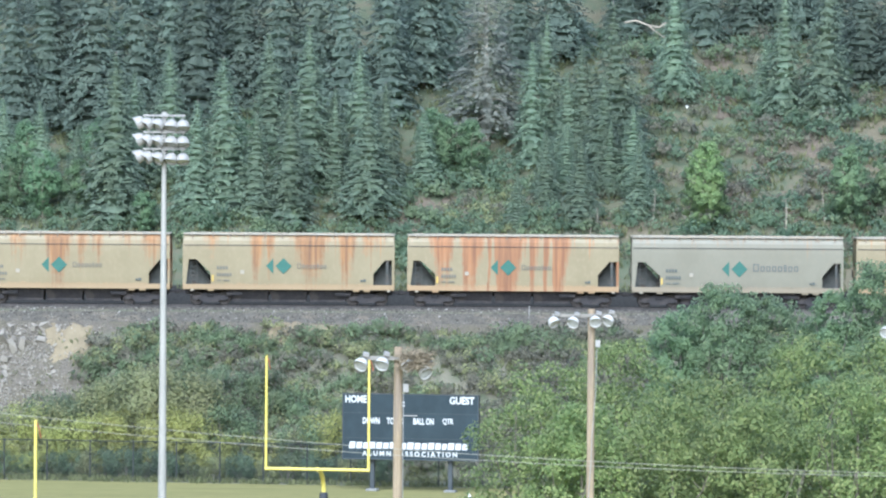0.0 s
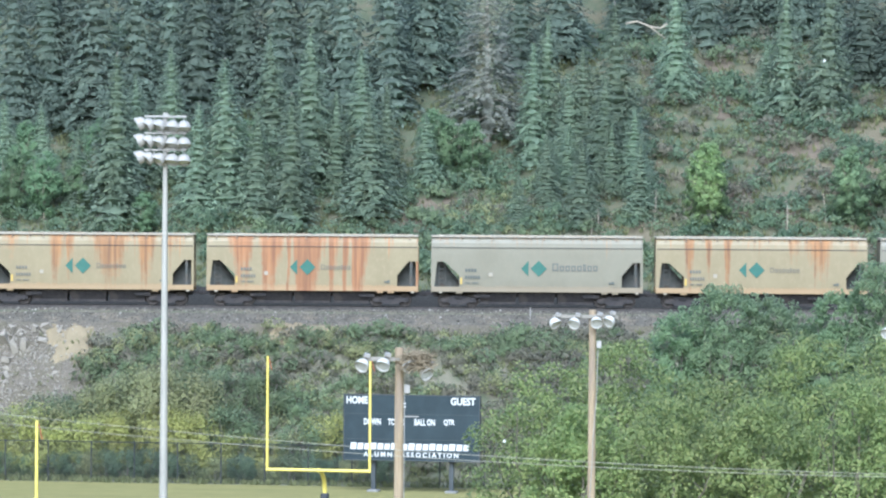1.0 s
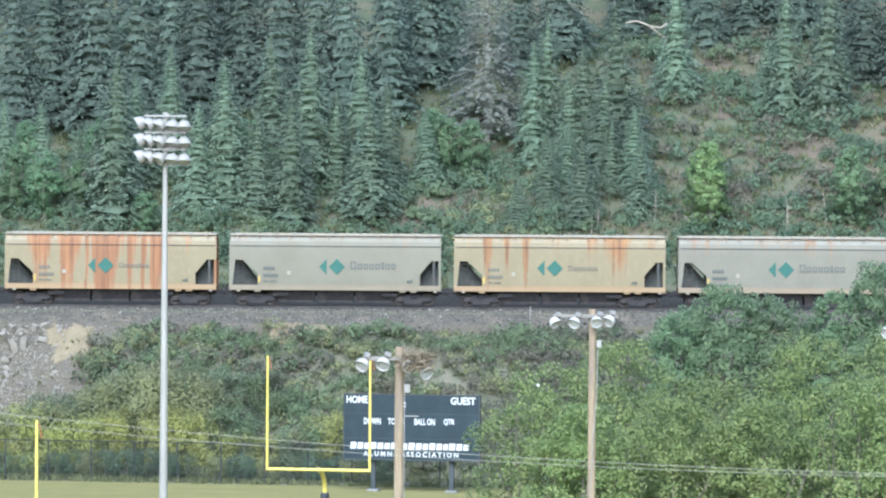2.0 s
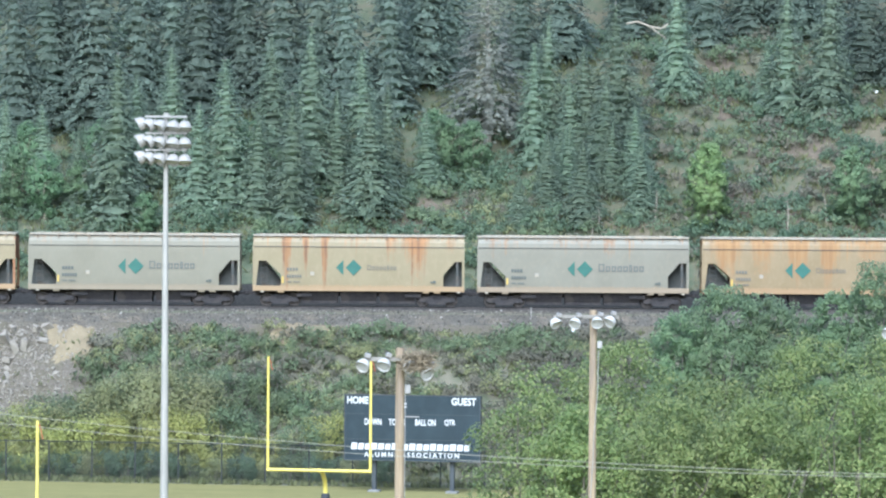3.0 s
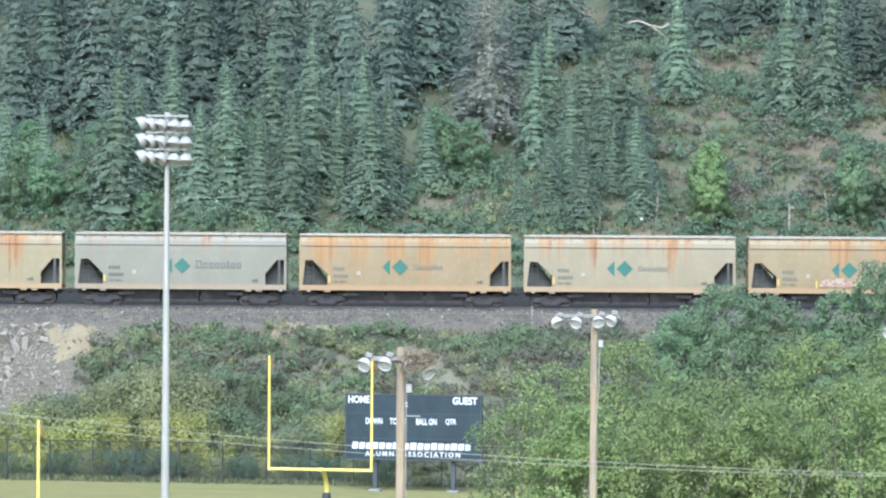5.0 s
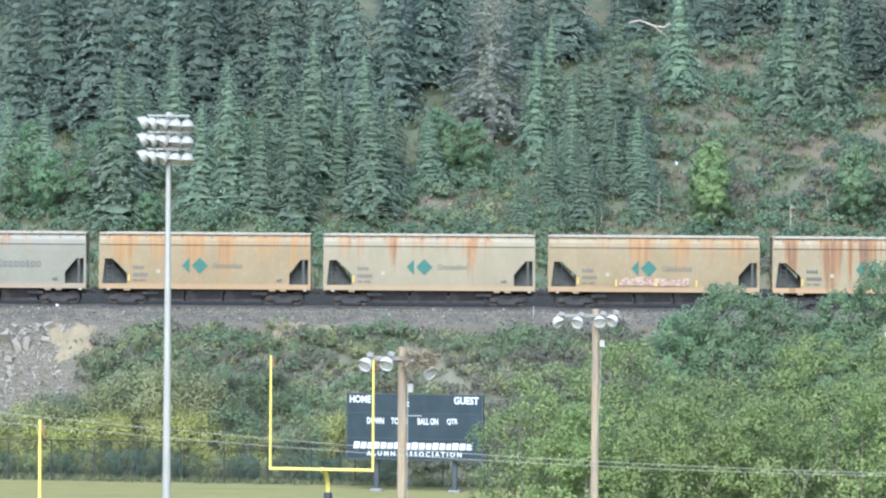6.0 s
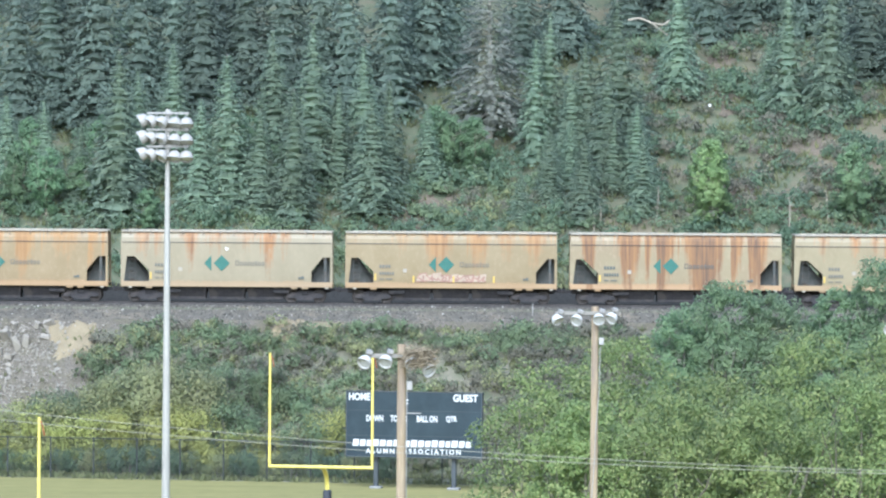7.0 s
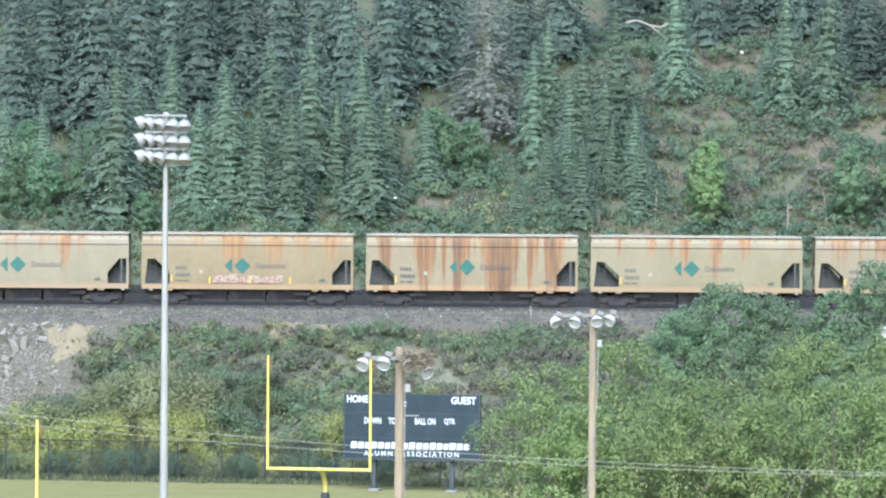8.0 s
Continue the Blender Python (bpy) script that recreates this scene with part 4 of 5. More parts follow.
def crown_clumps(rng, h, r, base, n, taper=0.6, clump=1.0):
    """Clump centres filling a crown of height h and radius r above base, tops rounded, sides uneven."""
    out = []
    for i in range(n):
        t = rng.random() ** 0.8
        a = rng.uniform(0, 6.283)
        wide = r * math.sin(math.pi * min(1.0, 0.18 + 0.80 * t)) ** taper
        d = wide * rng.random() ** 0.45
        k = rng.uniform(0.13, 0.27) * r * (1.15 - 0.35 * t) * clump
        out.append((d * math.cos(a), d * math.sin(a), base + t * (h - base) - k * 0.6, k))
    for i in range(6):  # the dense heart of the crown
        out.append((rng.uniform(-0.3, 0.3) * r, rng.uniform(-0.3, 0.3) * r, base + (0.12 + 0.13 * i) * (h - base), 0.5 * r * math.sin(math.pi * (0.25 + 0.1 * i))))
    return out


def limbs(rng, h, r, base, rad, n=9):
    bm = bmesh.new()
    rod(bm, (0, 0, -0.3), (0.05 * r, 0, h * 0.35), rad, rad * 0.75, 9)
    rod(bm, (0.05 * r, 0, h * 0.35), (0, 0.03 * r, h * 0.8), rad * 0.75, rad * 0.25, 8)
    for i in range(n):
        a = i * 2.4 + rng.random()
        z0 = h * rng.uniform(0.2, 0.55)
        mid = Vector((0.45 * r * math.cos(a), 0.45 * r * math.sin(a), z0 + 0.14 * h))
        end = Vector((0.65 * r * math.cos(a + 0.3), 0.65 * r * math.sin(a + 0.3), min(h * 0.95, z0 + 0.33 * h)))
        rod(bm, (0, 0, z0), mid, rad * 0.38, rad * 0.25, 6)
        rod(bm, mid, end, rad * 0.25, rad * 0.08, 5)
        for j in range(2):
            e2 = mid + Vector((rng.uniform(-1, 1), rng.uniform(-1, 1), rng.uniform(0.2, 1))) * 0.3 * r
            rod(bm, mid, e2, rad * 0.16, rad * 0.05, 5)
    return mesh_of("trunk", bm)


def broadleaf(name, x, y, h, r, base, seed, leaves, leaf, count, label, bark=PALE_BARK, n=60, group="", taper=0.6, clump=1.0):
    rng = random.Random(seed)
    t = thing(name, pose(x, y, ground_z(x, y), 0, 0, rng.uniform(0, 360)), label, "tree", group)
    part("trunk", limbs(rng, h, r, base, 0.014 * h), bark, t)
    part("crown", leafy(seed, crown_clumps(rng, h, r, base, n, taper, clump), 1.0, leaf, count, (1, 1, 0.85)), leaves, t)
    return t


# big cottonwoods beside the field
LUSH = "lush green cottonwood tree beside the playing field"
for i, (x, y, h, r) in enumerate([(4.0, 204, 11.7, 3.2), (7.2, 206, 12.6, 3.1), (10.9, 205, 11.2, 3.0), (14.9, 206, 12.9, 3.1), (18.4, 205, 12.8, 3.3), (9.2, 200, 10.6, 2.9), (12.6, 200, 10.6, 2.9), (16.6, 201, 11.4, 2.8), (5.6, 201, 10.2, 2.6), (22.2, 206, 12.6, 3.3)]):
    broadleaf("cottonwood_tree", x, y, h, r, 0.8, 40 + i, COTTONWOOD, 0.07, 22000, LUSH, COTTON_BARK, group="cottonwoods by the field", n=260, taper=0.42, clump=0.75)
# darker trees at the foot of the bank
for i, (x, y, h, r) in enumerate([(14.2, 300, 11.2, 2.4), (16.6, 299, 12.5, 2.9), (19.4, 300, 11.9, 2.6), (23.4, 299, 12.2, 2.2), (25.9, 298, 14.0, 2.8), (28.9, 298, 14.2, 3.0), (21.6, 301, 10.2, 2.0)]):
    broadleaf("poplar_tree", x, y, h, r, 0.8, 60 + i, POPLAR, 0.09, 20000, "bluish green poplar at the foot of the bank", BARK, group="poplars below the track", n=260, taper=0.32, clump=0.8)
broadleaf("aspen_tree", 17.9, 344.6, 5.9, 1.55, 0.1, 71, ASPEN, 0.09, 12000, "bright green young aspen above the track", n=230, clump=0.65, group="aspens on the hillside", taper=0.5)
broadleaf("aspen_tree", 27.7, 344.9, 5.4, 1.6, 0.1, 72, POPLAR, 0.085, 9000, "soft green young aspen above the track", n=150, clump=0.7, group="aspens on the hillside", taper=0.5)
broadleaf("aspen_tree", 30.6, 346.0, 4.8, 1.5, 0.1, 73, POPLAR, 0.085, 8000, "soft green young aspen above the track", n=140, clump=0.7, group="aspens on the hillside", taper=0.5)

for i, (x, y, h, r) in enumerate([(0.2, 350.6, 4.6, 1.5), (1.9, 350.9, 4.0, 1.3), (-0.9, 351.6, 4.2, 1.3), (-29.6, 345.6, 4.2, 1.4), (-27.3, 345.2, 4.6, 1.3), (-25.0, 345.8, 3.6, 1.2),
                                  (-28.6, 348.6, 4.4, 1.4), (-13.6, 349.4, 4.4, 1.2), (-23.6, 349.5, 4.4, 1.2), (-20.3, 343.4, 2.9, 0.8), (-11.6, 348.0, 3.4, 1.1)]):
    broadleaf("alder_tree", x, y, h, r, 0.1, 90 + i, ALDER, 0.085, 5200, "fresh green young alder among the spruces", n=60, group="alders on the hillside", taper=0.45)


def shrub_shape(seed, r, h, n, leaf, count):
    rng = random.Random(seed)
    cl = []
    for i in range(n):
        a, d = rng.uniform(0, 6.283), r * rng.random() ** 0.5
        k = rng.uniform(0.2, 0.38) * r
        cl.append((d * math.cos(a), d * math.sin(a), rng.uniform(0.25, 1.0) * (h - 0.35 * d * h / r) - 0.5 * k, k))
    bm = bmesh.new()
    for c in cl[:12]:
        rod(bm, (c[0] * 0.15, c[1] * 0.15, -0.3), (c[0], c[1], c[2]), 0.03, 0.01, 5)
    return mesh_of("stem", bm), leafy(seed, cl, 1.0, leaf, count, (1, 1, 1.1), 0.3, 0.3)


SHRUBS = [shrub_shape(80 + i, r, h, n, lf, c) for i, (r, h, n, lf, c) in enumerate([(1.0, 1.2, 22, 0.08, 640), (1.2, 1.0, 24, 0.08, 640), (0.8, 1.5, 20, 0.078, 600), (1.1, 2.6, 44, 0.055, 2700), (1.3, 3.4, 54, 0.055, 3400)])]
SHRUB_RNG = random.Random(3)


def shrub(x, y, k, s, leaves, label, sz=None, group="brush on the bank", name="shrub"):
    t = thing(name, pose(x, y, ground_z(x, y) - 0.05, 0, 0, SHRUB_RNG.uniform(0, 360)) @ Matrix.Diagonal((s, s, sz or s, 1)), label, "shrub", group)
    part("stem", SHRUBS[k][0], BARK, t)
    part("foliage", SHRUBS[k][1], leaves, t)


def bank_brush():
    R = SHRUB_RNG
    for i in range(235):  # low brush over the whole bank
        x = R.uniform(-34, 30)
        k = R.random()
        y = toe_line(x) + 1.0 + k * (322.2 - toe_line(x) - 1.0)
        if x < -22.5 and k > 0.42:
            continue
        leaves = R.choice((BRUSH, BRUSH, OLIVE, DRY, DRY)) if k < 0.8 else R.choice((BRUSH, BRUSH, OLIVE))
        if x > -13 and 0.25 < k < 0.88:
            leaves = R.choice((DRY, BRUSH, OLIVE, BRUSH) if x < 2 else (DRY, DRY, DRY, BRUSH, OLIVE))
        shrub(x, y, R.randrange(3), R.uniform(0.7, 1.25), leaves, {BRUSH: "low green brush on the railway bank", OLIVE: "olive brush on the railway bank", DRY: "dry brown brush on the railway bank"}[leaves])
    for i in range(34):  # dark band below the ballast
        x = -17 + 31 * i / 33 + R.uniform(-0.4, 0.4)
        shrub(x, R.uniform(319.6, 321.3), R.randrange(3), R.uniform(0.55, 0.95), BRUSH, "dense green brush below the ballast")
    willows = [(-26.5, 313.5, 3, 1.0, WILLOW), (-24.6, 313.4, 4, 1.0, WILLOW), (-22.6, 313.3, 4, 1.15, WILLOW), (-21.0, 313.8, 4, 1.1, WILLOW), (-20.0, 314.5, 3, 1.2, WILLOW), (-17.2, 313.0, 4, 1.3, WILLOW),
               (-15.6, 312.6, 4, 1.25, WILLOW), (-14.2, 312.2, 3, 1.2, WILLOW), (-12.2, 312.5, 3, 0.95, WILLOW), (-10.8, 312.2, 3, 0.9, WILLOW), (-7.0, 312.3, 4, 1.05, WILLOW), (-28.4, 314.1, 4, 1.2, WILLOW),
               (-25.7, 314.7, 4, 1.25, WILLOW), (-25.0, 313.0, 3, 1.2, WILLOW)]
    taller = [(-18.2, 315.2, 4, 1.5, OLIVE), (-16.8, 315.0, 4, 1.55, OLIVE), (-15.4, 314.8, 4, 1.35, OLIVE), (-13.2, 313.4, 4, 1.1, BRUSH), (-8.6, 312.0, 4, 1.0, BRUSH), (-5.6, 312.8, 3, 1.1, BRUSH),
              (-27.6, 314.6, 3, 0.9, OLIVE), (-29.6, 314.3, 4, 1.25, OLIVE), (-27.0, 314.4, 4, 1.25, OLIVE), (-24.6, 315.4, 4, 1.2, BRUSH), (-24.3, 314.6, 4, 1.25, OLIVE), (-23.2, 315.6, 3, 1.3, BRUSH),
              (-22.0, 316.4, 3, 1.2, OLIVE), (-20.4, 316.6, 3, 1.2, OLIVE), (-13.4, 316.2, 4, 1.0, BRUSH), (-11.0, 316.4, 3, 1.1, BRUSH)]
    for x, y, k, s, leaves in willows + taller:
        shrub(x, y, k, s * 1.2, leaves, {WILLOW: "yellow-green willow bush behind the fence", OLIVE: "tall olive bush on the bank", BRUSH: "tall green bush on the bank"}[leaves], name="bush", group="tall bushes behind the fence")
    for i in range(24):  # darker thicket along the fence
        x = -31.5 + 28.5 * i / 23 + R.uniform(-0.5, 0.5)
        shrub(x, toe_line(x) - R.uniform(2.0, 3.0), 3, R.uniform(0.7, 0.95), R.choice((DUSKY, DUSKY, ALDER, BRUSH, OLIVE)), "dull green bush close behind the fence", name="bush", group="tall bushes behind the fence")


bank_brush()


def undergrowth():
    """The closed layer of bushes between the spruces, and the dry brush on the open slope."""
    R = random.Random(21)
    sets, order = {}, (DUSKY, BRUSH, OLIVE, DRY)
    base = []
    for k, (r, h, n, lf, c) in enumerate([(1.0, 1.1, 12, 0.115, 190), (1.2, 1.0, 14, 0.115, 190), (0.9, 1.6, 12, 0.115, 190), (1.1, 2.4, 16, 0.12, 270)]):
        me = shrub_shape(130 + k, r, h, n, lf, c)[1]
        a = np.empty(len(me.vertices) * 3, np.float32)
        me.vertices.foreach_get("co", a)
        base.append(a.reshape(-1, 4, 3))
    for i in range(1800):
        x = R.uniform(-33, 33)
        y = 339.6 + 28 * R.random() ** 1.15
        east = x > 12 + 3 * noise.noise((y * 0.2, 0, 4))
        if i >= 1700:
            x, y = R.uniform(-3, 7), R.uniform(341, 350)
            east = False
        elif i >= 1420:
            x, y = R.uniform(13, 34), R.uniform(345, 369)
            east = True
        elif x < 0 and y > 356 and R.random() < 0.3:
            continue
        if i < 420 or 1120 <= i < 1420:
            x = R.uniform(-34, 30) if i < 420 else R.uniform(-22, 14)
            y = toe_line(x) + 0.8 + R.random() * (321.8 - toe_line(x))
            if x < -22.5 and y > 314.5 or y > 322.4:
                continue
            k, leaves, s = R.randrange(3), R.choice((DRY, DRY, DRY, BRUSH) if x > 2 else (DRY, DRY, BRUSH, BRUSH, OLIVE) if x > -13 else (BRUSH, OLIVE, DRY, BRUSH)), R.uniform(0.55, 0.95)
        elif i < 760:
            y = R.uniform(340.6, 346.0)
            k, leaves, s = R.randrange(3), R.choice((BRUSH, DUSKY, DUSKY, DUSKY)), R.uniform(0.6, 1.0)
        elif east:
            if R.random() < 0.1:
                continue
            k, leaves, s = R.randrange(3), R.choice((BRUSH, DRY, DRY, DUSKY, DUSKY, DUSKY)), R.uniform(0.55, 1.2)
        elif x > 0 and y < 349:
            k, leaves, s = R.randrange(2), R.choice((OLIVE, DRY, BRUSH, DUSKY)), R.uniform(0.5, 0.9)
        else:
            k, leaves, s = R.randrange(4), R.choice((DUSKY, DUSKY, BRUSH)), R.uniform(0.6, 1.2)
        a = R.uniform(0, 6.283)
        q = base[k] * s
        q = np.stack([q[..., 0] * math.cos(a) - q[..., 1] * math.sin(a) + x, q[..., 0] * math.sin(a) + q[..., 1] * math.cos(a) + y, q[..., 2] + ground_z(x, y) - 0.05], 2)
        n = unit(unit(q.mean(1) - np.array([x, y, ground_z(x, y) + 0.2])) + np.array([0, -0.1, 0.5]))
        sets.setdefault(order.index(leaves), []).append((q, n))
    quads = [np.concatenate([q for q, n in sets[k]]) for k in sorted(sets)]
    allq = np.concatenate(quads)
    facing = np.concatenate([np.concatenate([n for q, n in sets[k]]) for k in sorted(sets)])
    me = kites("undergrowth", allq.mean(1), (allq[:, 2] - allq[:, 0]) / 2, (allq[:, 1] - allq[:, 3]) / 2, facing)
    for k in sorted(sets):
        me.materials.append(order[k])
    me.polygons.foreach_set("material_index", np.concatenate([np.full(len(q), i, np.int32) for i, q in enumerate(quads)]))
    tagged(new("undergrowth", me), "leafy and dry undergrowth on bank and hillside", "undergrowth", kind="stuff")


undergrowth()


def tufts():
    rng = np.random.default_rng(9)
    n = 11000
    x = rng.uniform(-36, 36, n)
    which = rng.random(n)
    y = np.where(which < 0.36, rng.uniform(309, 322.2, n), rng.uniform(338, 366, n))
    y = np.where(which > 0.92, 304.6 - 0.165 * x + rng.normal(size=n) * 0.45, y)
    C, U, V = [], [], []
    for a, b in zip(x, y):
        if b < toe_line(a) - 7 or (a < -23 and 316 < b < 323 and rng.random() < 0.85):
            continue
        z = ground_z(a, b)
        for k in range(5):
            h = rng.uniform(0.08, 0.24) * (1.5 if b > 330 else 1.0)
            lean = rng.normal(size=3) * 0.4
            d = np.array([lean[0], lean[1], 1.0]) * h
            C.append((a + rng.normal() * 0.15, b + rng.normal() * 0.15, z + h * 0.8))
            U.append(d)
            V.append(np.array([rng.uniform(-1, 1), rng.uniform(-1, 1), 0]) * 0.07)
    tagged(part("rough_grass", kites("rough_grass", np.array(C), np.array(U), np.array(V)), GRASS), "rough tufted grass on the bank and hillside", "grass", kind="stuff")


tufts()


# ---- rocks on the bank ----
def rock_shape(seed):
    bm = bmesh.new()
    bmesh.ops.create_icosphere(bm, subdivisions=2, radius=0.5)
    rng = random.Random(seed)
    planes = [Vector((rng.gauss(0, 1), rng.gauss(0, 1), rng.gauss(0, 1))).normalized() for i in range(7)]
    for v in bm.verts:
        for p in planes:
            d = v.co.dot(p) - rng.uniform(0.19, 0.2) - 0.05 * (seed % 3)
            if d > 0:
                v.co -= p * d
        v.co += noise.noise_vector(v.co * 5 + Vector((seed, 0, 0))) * 0.05
    return mesh_of("rock", bm)


def slab_shape(seed):
    """A quarried block: a rough slab with chipped edges and no square corner."""
    rng = random.Random(seed)
    bm = bmesh.new()
    bmesh.ops.create_cube(bm, size=1.0)
    for v in bm.verts:
        v.co = Vector((v.co.x * 0.62, v.co.y * 0.5, v.co.z)) + Vector((rng.uniform(-1, 1), rng.uniform(-1, 1), rng.uniform(-1, 1))) * 0.15
    bmesh.ops.bevel(bm, geom=bm.edges[:], offset=0.05, segments=2, affect="EDGES", clamp_overlap=True)
    for v in bm.verts:
        v.co += noise.noise_vector(v.co * 4 + Vector((seed, 3, 0))) * 0.09
    return mesh_of("rock", bm)


def scree():
    """Small loose stones between the rocks, too many to count."""
    rng = np.random.default_rng(15)
    n = 4200
    x = -20.5 - 10.5 * rng.random(n) ** 0.8
    y = rng.uniform(315.5, 322.8, n)
    keep = x < -21.5 - 0.45 * (322.8 - y) + rng.normal(size=n) * 0.8
    x, y = x[keep], y[keep]
    n = len(x)
    z = np.array([ground_z(a, b) for a, b in zip(x, y)])
    s = 0.03 + 0.09 * rng.random(n) ** 3
    octa = np.array([(1, 0, 0), (0, 1, 0), (-1, 0, 0), (0, -1, 0), (0, 0, 1), (0, 0, -1)], float)
    q = octa[None] * rng.uniform(0.6, 1.4, (n, 6, 1)) * s[:, None, None] + rng.normal(size=(n, 6, 3)) * s[:, None, None] * 0.25
    q += np.stack([x, y, z + s * 0.3], 1)[:, None]
    tri = np.array([(0, 1, 4), (1, 2, 4), (2, 3, 4), (3, 0, 4), (1, 0, 5), (2, 1, 5), (3, 2, 5), (0, 3, 5)])
    me = bpy.data.meshes.new("scree")
    me.from_pydata(q.reshape(-1, 3).tolist(), [], (tri[None] + 6 * np.arange(n)[:, None, None]).reshape(-1, 3).tolist())
    tagged(part("scree", me, STONE), "loose pale grey stones strewn over the bank", "gravel", kind="stuff")


scree()


def rocks():
    shapes = [rock_shape(i) for i in range(6)]
    slabs = [slab_shape(i + 50) for i in range(5)]
    rng = random.Random(8)
    for i, (x, y, w, h, lean) in enumerate([(-28.0, 321.70, 0.8, 1.15, 4), (-27.3, 321.20, 0.75, 1.35, -14), (-26.75, 321.35, 0.95, 1.25, 9), (-26.05, 322.40, 0.7, 0.6, 20), (-25.35, 322.40, 1.2, 0.75, -8),
                                           (-27.75, 320.70, 0.8, 0.45, 15), (-25.55, 321.70, 1.25, 0.35, 5), (-28.3, 321.00, 0.8, 0.6, -20), (-27.5, 322.40, 0.7, 0.6, 12), (-29.0, 321.90, 0.9, 1.0, 10)]):
        r = part("rock", slabs[i % 5], STONE, at=pose(x, y, ground_z(x, y) + h * 0.24, 18, lean, rng.uniform(-25, 25)) @ pose(0, 0, 0, rng.uniform(-20, 20), rng.uniform(-20, 20)) @ Matrix.Diagonal((w * 0.85, 0.7, h * 0.68, 1)))
        tagged(r, "pale quarried rock slab tumbled on the bank", "rock", "rocks on the bank")
    for i in range(290):
        if i < 185:
            x, y, s = rng.uniform(-30.0, -24.4), rng.uniform(316.4, 322.6), 0.1 + 0.34 * rng.random() ** 2.2
        elif i < 225:
            x, y, s = rng.gauss(-26.9, 0.9), rng.gauss(317.2, 0.4), 0.12 + 0.32 * rng.random() ** 2
        elif i < 268:
            x, y, s = rng.uniform(-25.8, -20.5), rng.uniform(318.6, 322.6), 0.08 + 0.26 * rng.random() ** 2.4
        else:
            x, y, s = rng.uniform(-8, 3), rng.uniform(320.6, 322.3), rng.uniform(0.12, 0.26)
        r = part("rock", slabs[i % 5] if i % 4 == 0 else shapes[i % 6], STONE, at=pose(x, y, ground_z(x, y) + s * 0.05, rng.uniform(0, 40), rng.uniform(0, 40), rng.uniform(0, 360)) @ Matrix.Diagonal((1.35 * s * rng.uniform(0.5, 1.1), 1.1 * s, 1.2 * s * rng.uniform(0.6, 1.2), 1)))
        tagged(r, "pale grey broken rock on the bank", "rock", "rocks on the bank")
    for x0, x1, y0, y1, earth in ((-25.3, -22.0, 320.2, 323.0, SAND), (-11.2, -5.8, 321.0, 323.1, SAND), (-4.2, 2.8, 345.0, 348.5, RED_SOIL), (22.6, 24.4, 343.6, 348.2, RED_SOIL), (18.4, 22.0, 345.4, 349.4, RED_SOIL), (18.6, 20.8, 357.0, 366.0, RED_SOIL), (21.0, 27.0, 351.6, 354.4, RED_SOIL)):
        bm = bmesh.new()
        nx, ny = 34, 16
        g = []
        for j in range(ny):
            for i in range(nx):
                u, v = i / (nx - 1), j / (ny - 1)
                x = x0 + (x1 - x0) * u + 0.25 * noise.noise((v * 3, x0, 0))
                y = y0 + (y1 - y0) * v + 0.25 * noise.noise((u * 4, x0, 5))
                inside = 1 - (2 * u - 1) ** 2 - (2 * v - 1) ** 2 + 1.5 * noise.noise((x * 1.1, y * 1.1, 2.0)) + 0.5 * noise.noise((x * 4, y * 4, 7.0)) - 0.1
                g.append(bm.verts.new((x, y, ground_z(x, y) + max(-0.2, min(0.14, 0.3 * inside)))))
        for j in range(ny - 1):
            for i in range(nx - 1):
                bm.faces.new((g[j * nx + i], g[j * nx + i + 1], g[(j + 1) * nx + i + 1], g[(j + 1) * nx + i]))
        tagged(part("bare_soil", bm, earth), "bare tan soil on the bank" if earth is SAND else "bare ruddy soil on the hillside", "soil", kind="structure")


rocks()


# ---- dead wood and a marker ----
def deadwood():
    rng = random.Random(14)
    for x, y, h in ((14.3, 345.0, 2.6), (10.4, 344.2, 1.8), (10.0, 344.0, 1.4), (23.3, 344.0, 2.4), (26.0, 345.2, 2.2)):
        t = thing("dead_snag", pose(x, y, ground_z(x, y) - 0.2, rng.uniform(-5, 5), rng.uniform(-7, 7)), "pale leafless dead snag on the hillside", "dead tree", "dead snags")
        bm = bmesh.new()
        rod(bm, (0, 0, 0), (0.03, 0, h * 0.6), 0.045 + 0.006 * h, 0.035, 7)
        rod(bm, (0.03, 0, h * 0.6), (0.0, 0.05, h), 0.035, 0.012, 6)
        part("trunk", bm, PALE_BARK, t)
        for i in range(6):
            z = h * rng.uniform(0.4, 0.95)
            a = rng.uniform(0, 6.283)
            part("twig", one(rod, (0.02, 0, z), (0.35 * math.cos(a), 0.35 * math.sin(a), z + rng.uniform(0, 0.25)), 0.014, 0.006, 5), PALE_BARK, t)
    x, y = 14.6, 366.5
    t = thing("fallen_branch", pose(x, y, ground_z(x, y) + 0.3), "bleached fallen branch high on the hillside", "branch")
    part("limb", one(pipe, [(-1.6, -0.6, 1.1), (-0.8, -0.8, 1.25), (0.1, -0.9, 0.9), (0.9, -0.8, 0.75), (1.4, -0.6, 1.1)], 0.07, 6), PALE_BARK, t)
    part("limb", one(pipe, [(0.1, -0.9, 0.9), (0.8, -0.9, 0.35), (1.3, -0.8, 0.0)], 0.05, 6), PALE_BARK, t)
    x, y = 5.55, 324.4
    t = thing("marker_post", pose(x, y, ground_z(x, y)), "slim pale grey marker post beside the track", "post")
    part("stake", one(box, (0, 0, 0.30), (0.05, 0.04, 0.74), bevel=0.008), LAMP_GREY, t)


deadwood()


